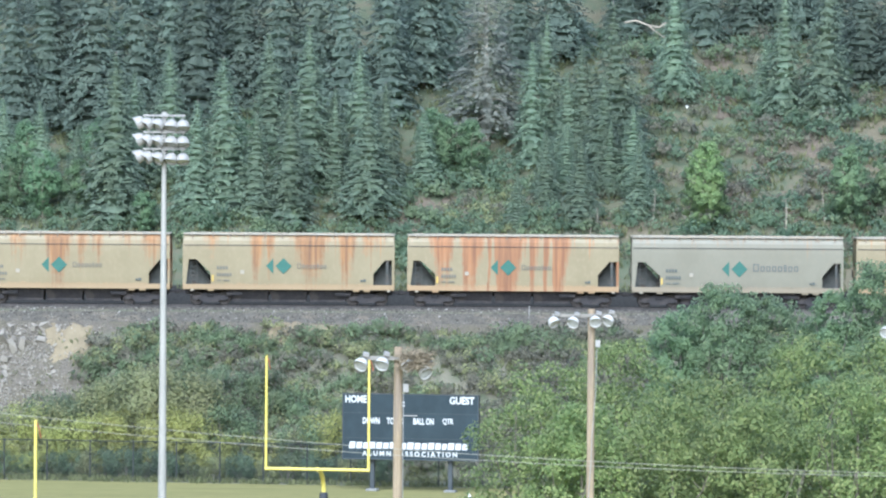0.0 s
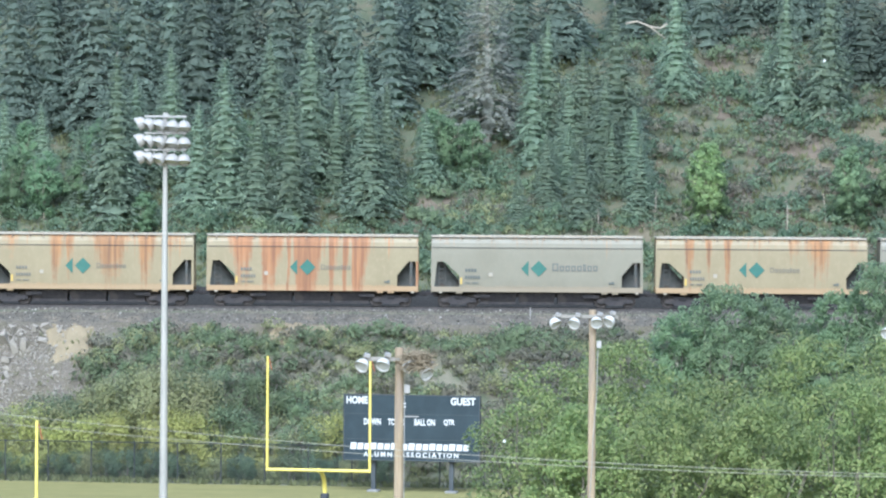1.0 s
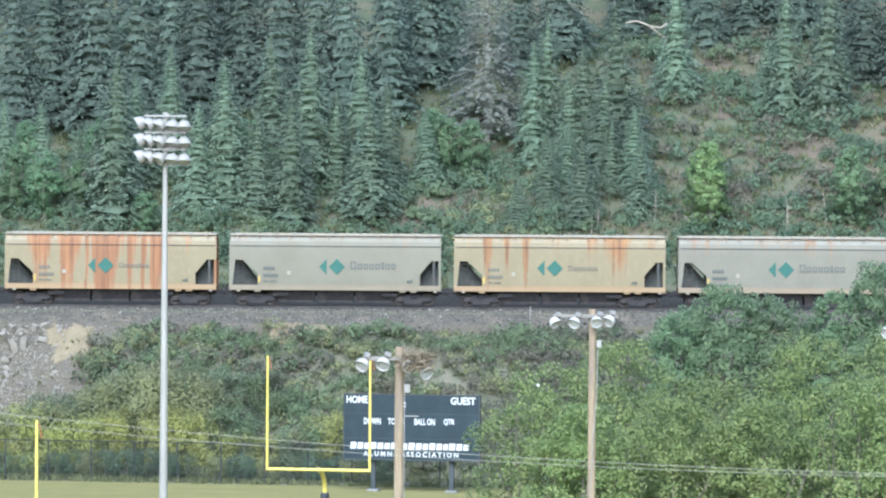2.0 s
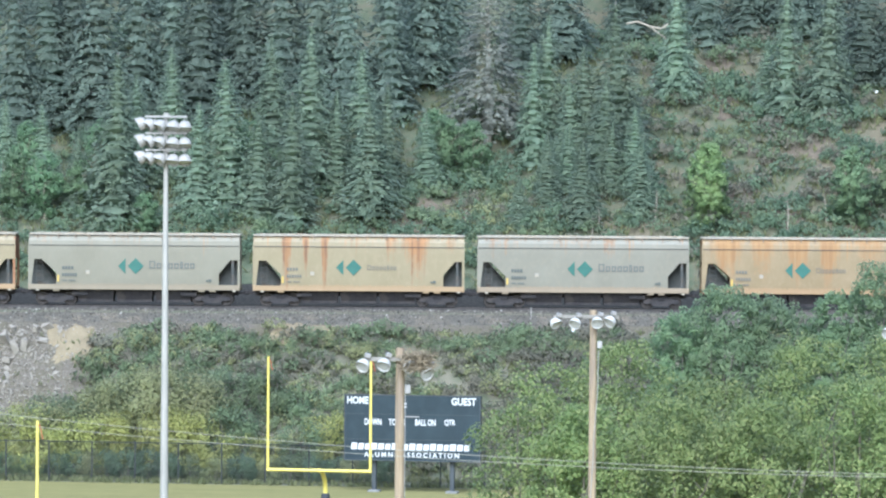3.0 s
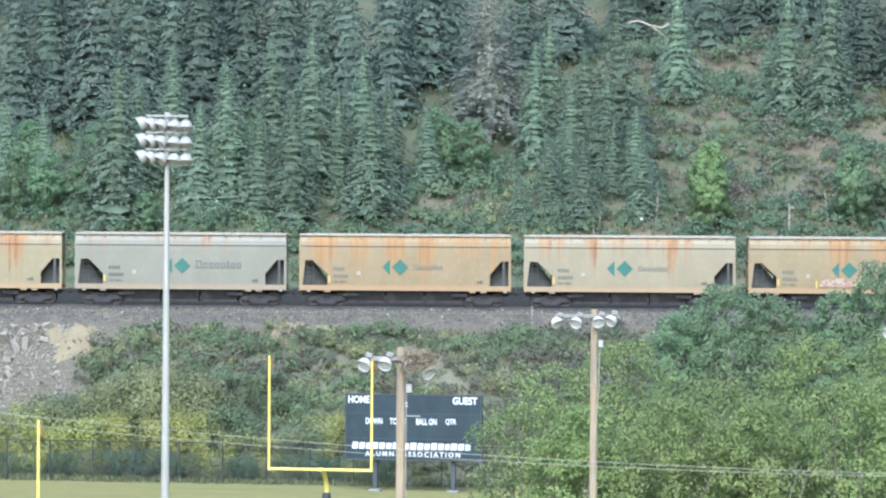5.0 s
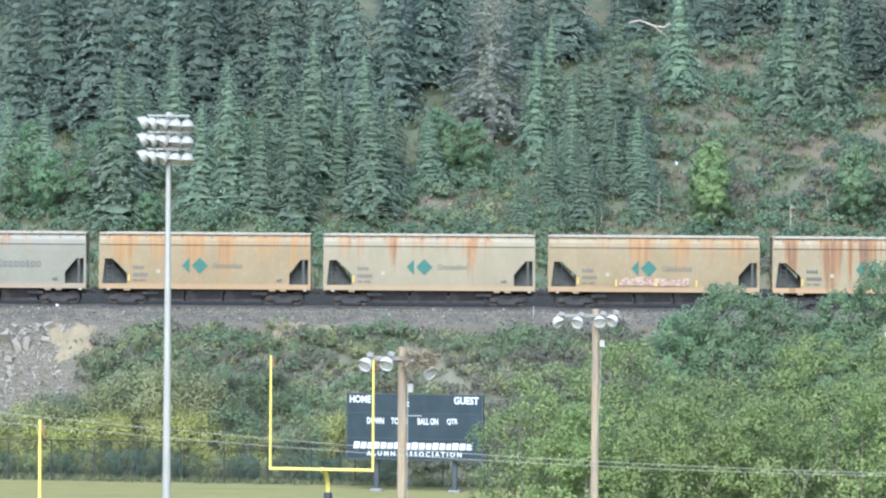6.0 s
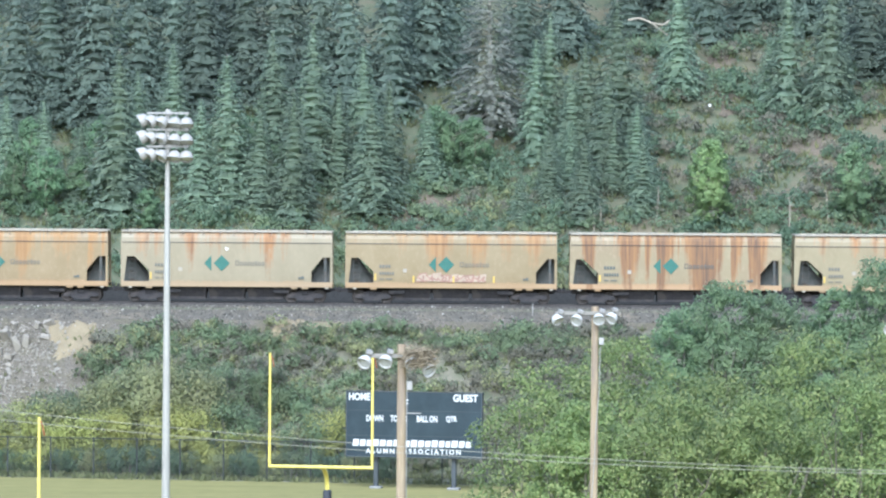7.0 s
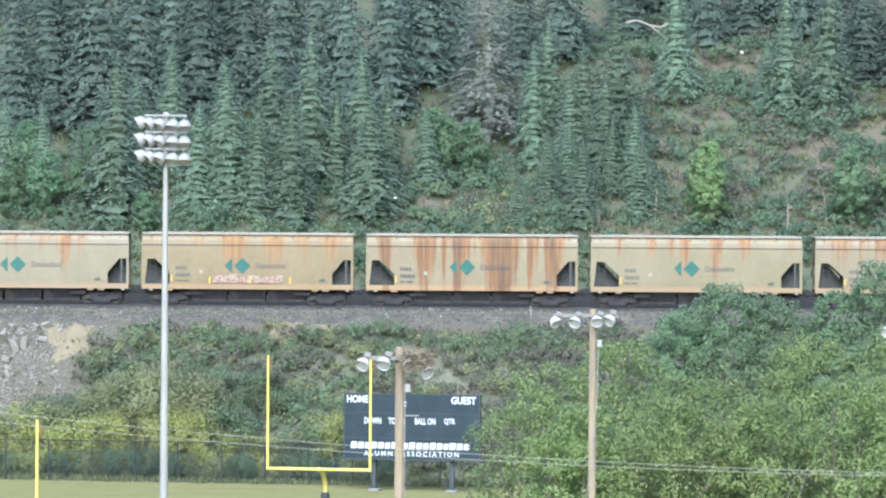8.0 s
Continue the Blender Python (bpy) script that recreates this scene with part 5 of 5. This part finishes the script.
# ---- fence behind the end zone ----
def fence():
    top = thing("chain_link_fence", pose(0, 304.5, 0, 0, 0, -9.37), "black chain-link fence along the end of the field", "fence")
    pitch, high, n = 2.69, 2.47, 34
    post = mesh_of("post", one(rod, (0, 0, -0.3), (0, 0, high + 0.03), 0.045, n=8))
    rail = mesh_of("rail", one(rod, (0, 0, high - 0.03), (pitch, 0, high - 0.03), 0.028, n=6))
    bm = bmesh.new()
    gap, w = 0.10, 0.0048
    k = -int(high / gap)
    while k * gap < pitch:
        for s in (1, -1):
            x0, z0, x1, z1 = k * gap, 0.04, k * gap + high - 0.08, high - 0.04
            if x0 < 0:
                z0, x0 = z0 - x0, 0
            if x1 > pitch:
                z1, x1 = z1 - (x1 - pitch), pitch
            if x1 - x0 > 0.02:
                a, b = (x0, x1) if s > 0 else (pitch - x0, pitch - x1)
                y = 0.004 * s
                for d in ((0, w), (w, 0)):
                    vs = [bm.verts.new(v) for v in ((a - d[0], y - d[1], z0), (b - d[0], y - d[1], z1), (b + d[0], y + d[1], z1), (a + d[0], y + d[1], z0))]
                    bm.faces.new(vs)
        k += 1
    mesh = mesh_of("wire_mesh", bm)
    for i in range(n):
        x = -45.9 + pitch * i
        part("post", post, FENCE_IRON, top, at=pose(x, 0, 0))
        if i < n - 1:
            part("rail", rail, FENCE_IRON, top, at=pose(x, 0, 0))
            part("wire_mesh", mesh, FENCE_IRON, top, "fine dark wire mesh", pose(x, 0.04, 0))


fence()


# ---- scoreboard ----
def lettering(text, width, height, material, parent, at, spacing=1.0):
    cu = bpy.data.curves.new("lettering", "FONT")
    cu.body, cu.align_x, cu.align_y, cu.extrude, cu.space_character, cu.offset = text, "CENTER", "CENTER", 0.004, spacing, 0.03
    cu.resolution_u = 3
    tmp = new("lettering", cu)
    dg = bpy.context.evaluated_depsgraph_get()
    me = bpy.data.meshes.new_from_object(tmp.evaluated_get(dg))
    bpy.data.objects.remove(tmp)
    co = np.array([v.co[:] for v in me.vertices])
    lo, hi = co.min(0), co.max(0)
    sx, sy = width / (hi[0] - lo[0]), height / (hi[1] - lo[1])
    me.transform(Matrix.Diagonal((sx, sy, 1, 1)) @ Matrix.Translation((-(lo[0] + hi[0]) / 2, -(lo[1] + hi[1]) / 2, 0)))
    bm = bmesh.new()
    bm.from_mesh(me)
    left = set(bm.faces)
    while left:  # each letter is a piece of its own
        todo, glyph = [left.pop()], []
        while todo:
            f = todo.pop()
            glyph.append(f)
            for e in f.edges:
                for g in e.link_faces:
                    if g in left:
                        left.remove(g)
                        todo.append(g)
        one_letter = bmesh.new()
        made = {v: one_letter.verts.new(v.co) for v in {v for f in glyph for v in f.verts}}
        for f in glyph:
            one_letter.faces.new([made[v] for v in f.verts])
        part("letter", one_letter, material, parent, at=at @ pose(0, 0, 0, 90))
    bm.free()


def scoreboard():
    b = thing("scoreboard", pose(-1.83, 300.0, 0, 0, 0, -12.0), "dark navy football scoreboard on two steel legs", "scoreboard")
    z0, z1, w = 1.91, 5.77, 8.22
    part("panel", one(box, (0, 0, (z0 + z1) / 2), (w, 0.30, z1 - z0), bevel=0.02), BOARD_NAVY, b)
    bm = bmesh.new()
    for x in (-w / 2, w / 2):
        box(bm, (x, 0, (z0 + z1) / 2), (0.06, 0.36, z1 - z0 + 0.06))
    for z in (z0, z1):
        box(bm, (0, 0, z), (w - 0.07, 0.36, 0.06))
    part("frame", bm, BOARD_LEG, b)
    for z in (3.15, 4.65):
        part("panel_joint", one(box, (0, -0.151, z), (w - 0.1, 0.01, 0.025)), BOARD_LEG, b)
    for x in (-2.38, 2.36):
        part("leg", one(box, (x, 0.30, 2.75), (0.27, 0.27, 5.5), bevel=0.02), BOARD_LEG, b)
        part("footing", one(box, (x, 0.28, 0.05), (0.7, 0.7, 0.16), bevel=0.04), CONCRETE, b, "pale concrete footing")
    f = -0.162
    lettering("HOME", 1.30, 0.45, BOARD_WHITE, b, pose(-3.31, f, 5.46))
    lettering("GUEST", 1.50, 0.45, BOARD_WHITE, b, pose(3.12, f, 5.46))
    for word, x, wd in (("DOWN", -2.38, 1.02), ("TO GO", -0.92, 1.02), ("BALL ON", 0.80, 1.24), ("QTR", 2.28, 0.66)):
        lettering(word, wd, 0.39, BOARD_WHITE, b, pose(x, f, 4.19))
    lettering("ALUMNI ASSOCIATION", 5.76, 0.30, BOARD_WHITE, b, pose(-0.03, f, 2.25), 1.5)
    # the team name, as plain bars
    x = -3.70
    for i in range(18):
        if i != 7:
            wd = (0.33, 0.31, 0.25, 0.35, 0.32, 0.30)[i % 6]
            part("name_bar", one(extrude_poly, [(x - 0.02, 2.53), (x + wd, 2.53), (x + wd + 0.05, 2.93 - 0.02 * (i % 3)), (x + 0.03, 2.93 - 0.02 * (i % 3))], f - 0.006, f + 0.006), BOARD_WHITE, b)
            x += wd + 0.1
        else:
            x += 0.28
    part("clock_line", one(box, (0.0, f, 4.52), (0.85, 0.01, 0.06)), LAMP_GREY, b)
    for z in (5.29, 5.10):
        part("colon_lamp", one(box, (-0.42, f, z), (0.13, 0.02, 0.11), bevel=0.02), BOARD_WHITE, b)


scoreboard()


# ---- goal posts ----
def goal(x, y, rz, label):
    g = thing("goal_post", pose(x, y, 0, 0, 0, rz), label, "goal post", "goal posts of the fields")
    part("crossbar", one(rod, (-2.86, 0, 3.05), (2.86, 0, 3.05), 0.086, n=12), GOAL_YELLOW, g)
    for s in (-1, 1):
        u = part("upright", one(rod, (s * 2.82, 0, 2.98), (s * 2.82, 0, 9.15), 0.072, 0.06, n=12), GOAL_YELLOW, g)
        bm = bmesh.new()
        pts = [(s * 2.82 + 0.05, -0.04, 9.0), (s * 2.82 + 0.13, -0.06, 8.8), (s * 2.82 + 0.16, -0.05, 8.6), (s * 2.82 + 0.22, -0.08, 8.4)]
        for a, b in zip(pts, pts[1:]):
            va, vb = Vector(a), Vector(b)
            bm.faces.new([bm.verts.new(p) for p in (va, vb, vb + Vector((0.045, 0.02, 0.02)), va + Vector((0.045, 0.02, 0.02)))])
        bmesh.ops.solidify(bm, geom=bm.faces[:], thickness=0.006)
        part("ribbon", bm, RIBBON, u, "orange wind ribbon")
    neck = [(0, 0, 3.05)] + [(0, 1.7 * math.sin(a), 3.05 - 1.3 * (1 - math.cos(a))) for a in [i * math.pi / 16 for i in range(1, 9)]] + [(0, 1.7, 0.0)]
    part("gooseneck", one(pipe, neck, 0.12, 10), GOAL_YELLOW, g)
    part("padding", one(box, (0, 1.7, 0.86), (0.42, 0.42, 1.72), bevel=0.08), PADDING, g, "dark post padding")


goal(-6.68, 271.7, -11, "yellow goal post with orange ribbons on the field")
goal(-19.25, 205.4, -8, "yellow goal post of the nearer field")


# ---- lamps on poles ----
def lamp_meshes(r):
    out = {}
    bm = bmesh.new()
    lathe(bm, [(0.25 * r, -0.82 * r), (0.52 * r, -0.76 * r), (0.74 * r, -0.58 * r), (0.92 * r, -0.28 * r), (1.0 * r, 0.15 * r), (1.04 * r, 0.42 * r), (0.96 * r, 0.42 * r), (0.90 * r, 0.2 * r)], 14)
    out["reflector"] = mesh_of("reflector", bm)
    bm = bmesh.new()
    n = 10
    for i in range(n):  # visor: half hood over the mouth
        a, b = math.pi * i / n, math.pi * (i + 1) / n
        q = [(1.04 * r * math.cos(t), 1.04 * r * math.sin(t), z) for t, z in ((a, 0.3 * r), (b, 0.3 * r), (b, (0.3 + 0.42 * math.sin(b)) * r), (a, (0.3 + 0.42 * math.sin(a)) * r))]
        bm.faces.new([bm.verts.new(p) for p in q])
    bmesh.ops.remove_doubles(bm, verts=bm.verts[:], dist=0.0005)
    bmesh.ops.solidify(bm, geom=bm.faces[:], thickness=0.01)
    out["visor"] = mesh_of("visor", bm)
    out["lens"] = mesh_of("lens", one(lathe, [(0.9 * r, 0.20 * r), (0.5 * r, 0.28 * r), (0.05 * r, 0.30 * r)], 14))
    out["ballast"] = mesh_of("ballast_box", one(box, (0, 0, 0), (0.62 * r * 1.3, 0.6 * r * 1.2, 0.62 * r), bevel=0.05 * r))
    out["yoke"] = mesh_of("yoke", one(pipe, [(-1.08 * r, 0, 0), (-1.08 * r, 0, -0.2 * r), (-0.5 * r, 0, -1.3 * r), (0.5 * r, 0, -1.3 * r), (1.08 * r, 0, -0.2 * r), (1.08 * r, 0, 0)], 0.05 * r, 5))
    return out


BIG_LAMP, SMALL_LAMP = lamp_meshes(0.355), lamp_meshes(0.222)


def flood(parent, kit, at, aim, box_at=None):
    """One floodlight of a pole: at is its centre, aim the way its mouth looks."""
    aim = Vector(aim).normalized()
    side = aim.cross(Vector((0, 0, 1))).normalized()
    up = side.cross(aim)
    m = Matrix.Translation(at) @ Matrix((side, up, aim)).transposed().to_4x4()
    shell, label = (LAMP_SHELL, "pale aluminium floodlight head") if kit is BIG_LAMP else (WHITE_SHELL, "white enamelled floodlight head")
    f = part("floodlight", kit["reflector"], shell, parent, label, m)
    part("visor", kit["visor"], shell, f)
    part("lens", kit["lens"], LAMP_GLASS, f)
    if box_at is not None:
        part("ballast_box", kit["ballast"], LAMP_GREY, parent, "grey lamp ballast box", Matrix.Translation(box_at) @ pose(0, 0, 0, 12, 14, 20))


def steel_mast():
    p = thing("stadium_light", pose(-14.46, 262, 0), "tall galvanised steel mast with three rows of floodlights", "light pole")
    bm = bmesh.new()
    rod(bm, (0, 0, 0), (0, 0, 11), 0.225, 0.175, 16)
    rod(bm, (0, 0, 11), (0, 0, 22.0), 0.175, 0.11, 16)
    rod(bm, (0, 0, 21.95), (0, 0, 22.12), 0.15, 0.13, 12)
    part("mast", bm, POLE_STEEL, p)
    part("base_plate", one(box, (0, 0, 0.03), (0.8, 0.8, 0.06), bevel=0.01), POLE_STEEL, p)
    for z in (21.92, 21.06, 20.19):
        arm = pose(0.05, -0.16, z, 0, 0, 12)
        part("crossarm", one(box, (-0.05, 0, 0), (2.2, 0.11, 0.10), arm, 0.012), LAMP_GREY, p)
        part("bracket", one(box, (0, 0.10, 0), (0.35, 0.2, 0.22), arm, 0.012), POLE_STEEL, p)
        for dx, aim in ((-1.0, (-0.95, 0.10, -0.42)), (-0.62, (-0.85, -0.25, -0.62)), (-0.15, (-0.62, -0.45, -0.75)), (0.42, (-0.25, -0.55, -0.85)), (0.92, (0.05, -0.55, -0.85))):
            a = Vector(aim).normalized()
            c = arm @ Vector((dx, 0, -0.22)) + a * 0.36
            flood(p, BIG_LAMP, c, a)
            bm = bmesh.new()
            rod(bm, arm @ Vector((dx, 0, -0.03)), arm @ Vector((dx, 0, -0.22)), 0.03, n=6)
            rod(bm, arm @ Vector((dx, 0, -0.22)), c - a * 0.28, 0.05, n=6)
            part("yoke", bm, LAMP_GREY, p)


steel_mast()


def wood_pole(x, y, h, r, lamps, arm, label, lean=(0, 0), tall_box=True):
    p = thing("wooden_light_pole", pose(x, y, ground_z(x, y), lean[0], lean[1], 0), label, "light pole", "wooden light poles")
    bm = bmesh.new()
    rod(bm, (0, 0, -0.3), (0, 0, h), r * 1.18, r * 0.93, 14)
    part("pole", bm, POLE_WOOD, p)
    part("crossarm", one(box, ((arm[0] + arm[1]) / 2, -r - 0.02, arm[2]), (arm[1] - arm[0], 0.12, 0.13), bevel=0.01), GREY_WOOD, p)
    for dx, dz, aim in lamps:
        a = Vector(aim).normalized()
        flood(p, SMALL_LAMP, (dx, -r - 0.30, arm[2] + dz), a, (dx + 0.14, -r - 0.10, arm[2] + dz + 0.30))
        part("yoke", one(rod, (dx, -r - 0.08, arm[2]), (dx, -r - 0.22, arm[2] + dz + 0.05), 0.03, n=6), LAMP_GREY, p)
    if tall_box:
        part("junction_box", one(box, (r + 0.10, -0.12, h - 1.3), (0.19, 0.16, 0.28), bevel=0.015), LAMP_GREY, p, "small pale junction box")
    return p


P1 = wood_pole(-1.39, 160, 13.92, 0.15, [(-1.16, -0.18, (-0.45, -0.7, -0.5)), (-0.50, -0.16, (-0.3, -0.75, -0.55)), (0.30, -0.2, (0.3, -0.8, -0.4)), (0.84, -0.42, (0.55, -0.7, -0.45))],
               (-1.15, 0.98, 13.56), "weathered wooden light pole with a stick nest on top")
part("conduit", one(pipe, [(0.17, -0.1, 12.7), (0.17, -0.11, 9), (0.185, -0.11, 5), (0.19, -0.1, 0.2)], 0.013, 6), LAMP_GREY, P1, "pale conduit down the pole")
P2 = wood_pole(5.59, 190, 14.25, 0.145, [(-1.43, -0.24, (0.55, -0.55, -0.6)), (-0.69, -0.24, (-0.4, -0.75, -0.5)), (0.13, -0.20, (0.05, -0.85, -0.5)), (0.62, -0.16, (-0.6, -0.6, -0.5))],
               (-1.5, 0.95, 14.0), "weathered wooden light pole standing in front of the cottonwoods")
part("conduit", one(pipe, [(0.20, -0.15, 12.75), (0.18, -0.17, 11.2), (0.04, -0.175, 9.4), (0.02, -0.18, 8.6), (-0.04, -0.18, 7.6), (-0.12, -0.14, 6.6), (-0.15, -0.1, 0.1)], 0.016, 6), LAMP_SHELL, P2, "loose pale cable down the pole")
wood_pole(17.6, 190, 13.9, 0.145, [(-0.98, -0.12, (-0.3, -0.8, -0.4)), (-0.4, -0.12, (0.1, -0.85, -0.45)), (0.4, -0.1, (0.1, -0.85, -0.5)), (0.9, -0.12, (0.45, -0.75, -0.4))], (-1.1, 1.0, 13.6),
          "weathered wooden light pole beside the cottonwoods", tall_box=False)


def nest():
    rng = random.Random(6)
    t = thing("stick_nest", pose(-1.39 + 0.52, 160 - 0.36, 13.22), "untidy nest of dry sticks on the pole top", "nest")
    bm = bmesh.new()
    for i in range(340):
        a, d = rng.uniform(0, 6.283), rng.random() ** 0.6
        c = Vector((0.46 * d * math.cos(a) + 0.02, 0.34 * d * math.sin(a) - 0.1, rng.uniform(0.08, 0.60) - 0.10 * d))
        v = Vector((rng.gauss(0, 1), rng.gauss(0, 1), rng.gauss(0, 0.45))).normalized() * rng.uniform(0.15, 0.36)
        rod(bm, c - v, c + v, 0.015, 0.009, 4)
    part("nest_bowl", bm, TWIGS, t)


nest()


# ---- overhead wires ----
def wires():
    for x, y in ((-19.5, 120.3), (50.5, 120.3)):
        p = thing("utility_pole", pose(x, y, ground_z(x, y)), "wooden utility pole carrying two wires", "utility pole", "utility poles")
        part("pole", one(rod, (0, 0, -0.3), (0, 0, 15.4), 0.17, 0.12, 12), POLE_WOOD, p)
        part("crossarm", one(box, (0, 0, 14.62), (0.12, 1.6, 0.12), bevel=0.01), POLE_WOOD, p)
    for y, low, mid, k in ((120.0, 12.47, 15.5, 0.00197), (120.6, 12.385, 14.28, 0.00188)):
        bm = bmesh.new()
        rings = []
        for x in [-19.5 + 2.0 * i for i in range(36)]:
            z = low + k * (x - mid) ** 2
            rings.append([bm.verts.new((x, y + 0.0065 * math.cos(a), z + 0.0065 * math.sin(a))) for a in [j * math.pi / 3 for j in range(6)]])
        for p, q in zip(rings, rings[1:]):
            for j in range(6):
                bm.faces.new((p[j], p[(j + 1) % 6], q[(j + 1) % 6], q[j]))
        tagged(part("overhead_wire", bm, WIRE), "thin pale overhead wire between utility poles", "wire", "overhead wires")


wires()


# ---- drifting cottonwood seeds ----
SEEDS = []


def seed_fluff(start, drift):
    rng = random.Random(len(SEEDS))
    bm = bmesh.new()
    for i in range(46):
        v = Vector((rng.gauss(0, 1), rng.gauss(0, 1), rng.gauss(0, 1))).normalized() * rng.uniform(0.012, 0.022)
        rod(bm, v * 0.05, v, 0.0014, 0.0008, 4)
    bmesh.ops.create_icosphere(bm, subdivisions=1, radius=0.010)
    ob = tagged(part("cottonwood_seed", bm, FLUFF, at=pose(*start)), "white downy cottonwood seed drifting in the air", "seed", "drifting seeds")
    SEEDS.append((ob, start, drift))


seed_fluff((2.40, 50.0, 20.49), (1.34, 0.0, 0.47))
seed_fluff((-13.93, 50.0, 15.25), (1.68, 0.0, 0.54))
seed_fluff((5.45, 50.0, 17.90), (-0.40, 0.0, 0.92))
seed_fluff((0.28, 50.0, 16.63), (0.33, 0.0, 0.55))


# ---- what moves ----
def motions():
    for i, car in enumerate(CARS):
        x0 = FIRST_X + CAR_PITCH * i
        walk(car, [(t, pose(x0 - SPEED * t, TRACK_Y, RAIL_Z)) for t in range(9)])
    for ob, start, drift in SEEDS:
        walk(ob, [(t, pose(*(a + b * t for a, b in zip(start, drift)), 20 * t, 12 * t, 30 * t)) for t in range(9)])
    turn = math.degrees(SPEED / 0.46)
    for wheel, dx, phase in WHEELS:
        walk(wheel, [(k / FPS, pose(dx, 0, 0.46) @ Matrix.Rotation(radians(-turn * k / FPS) + phase, 4, "Y")) for k in range(241)])


motions()
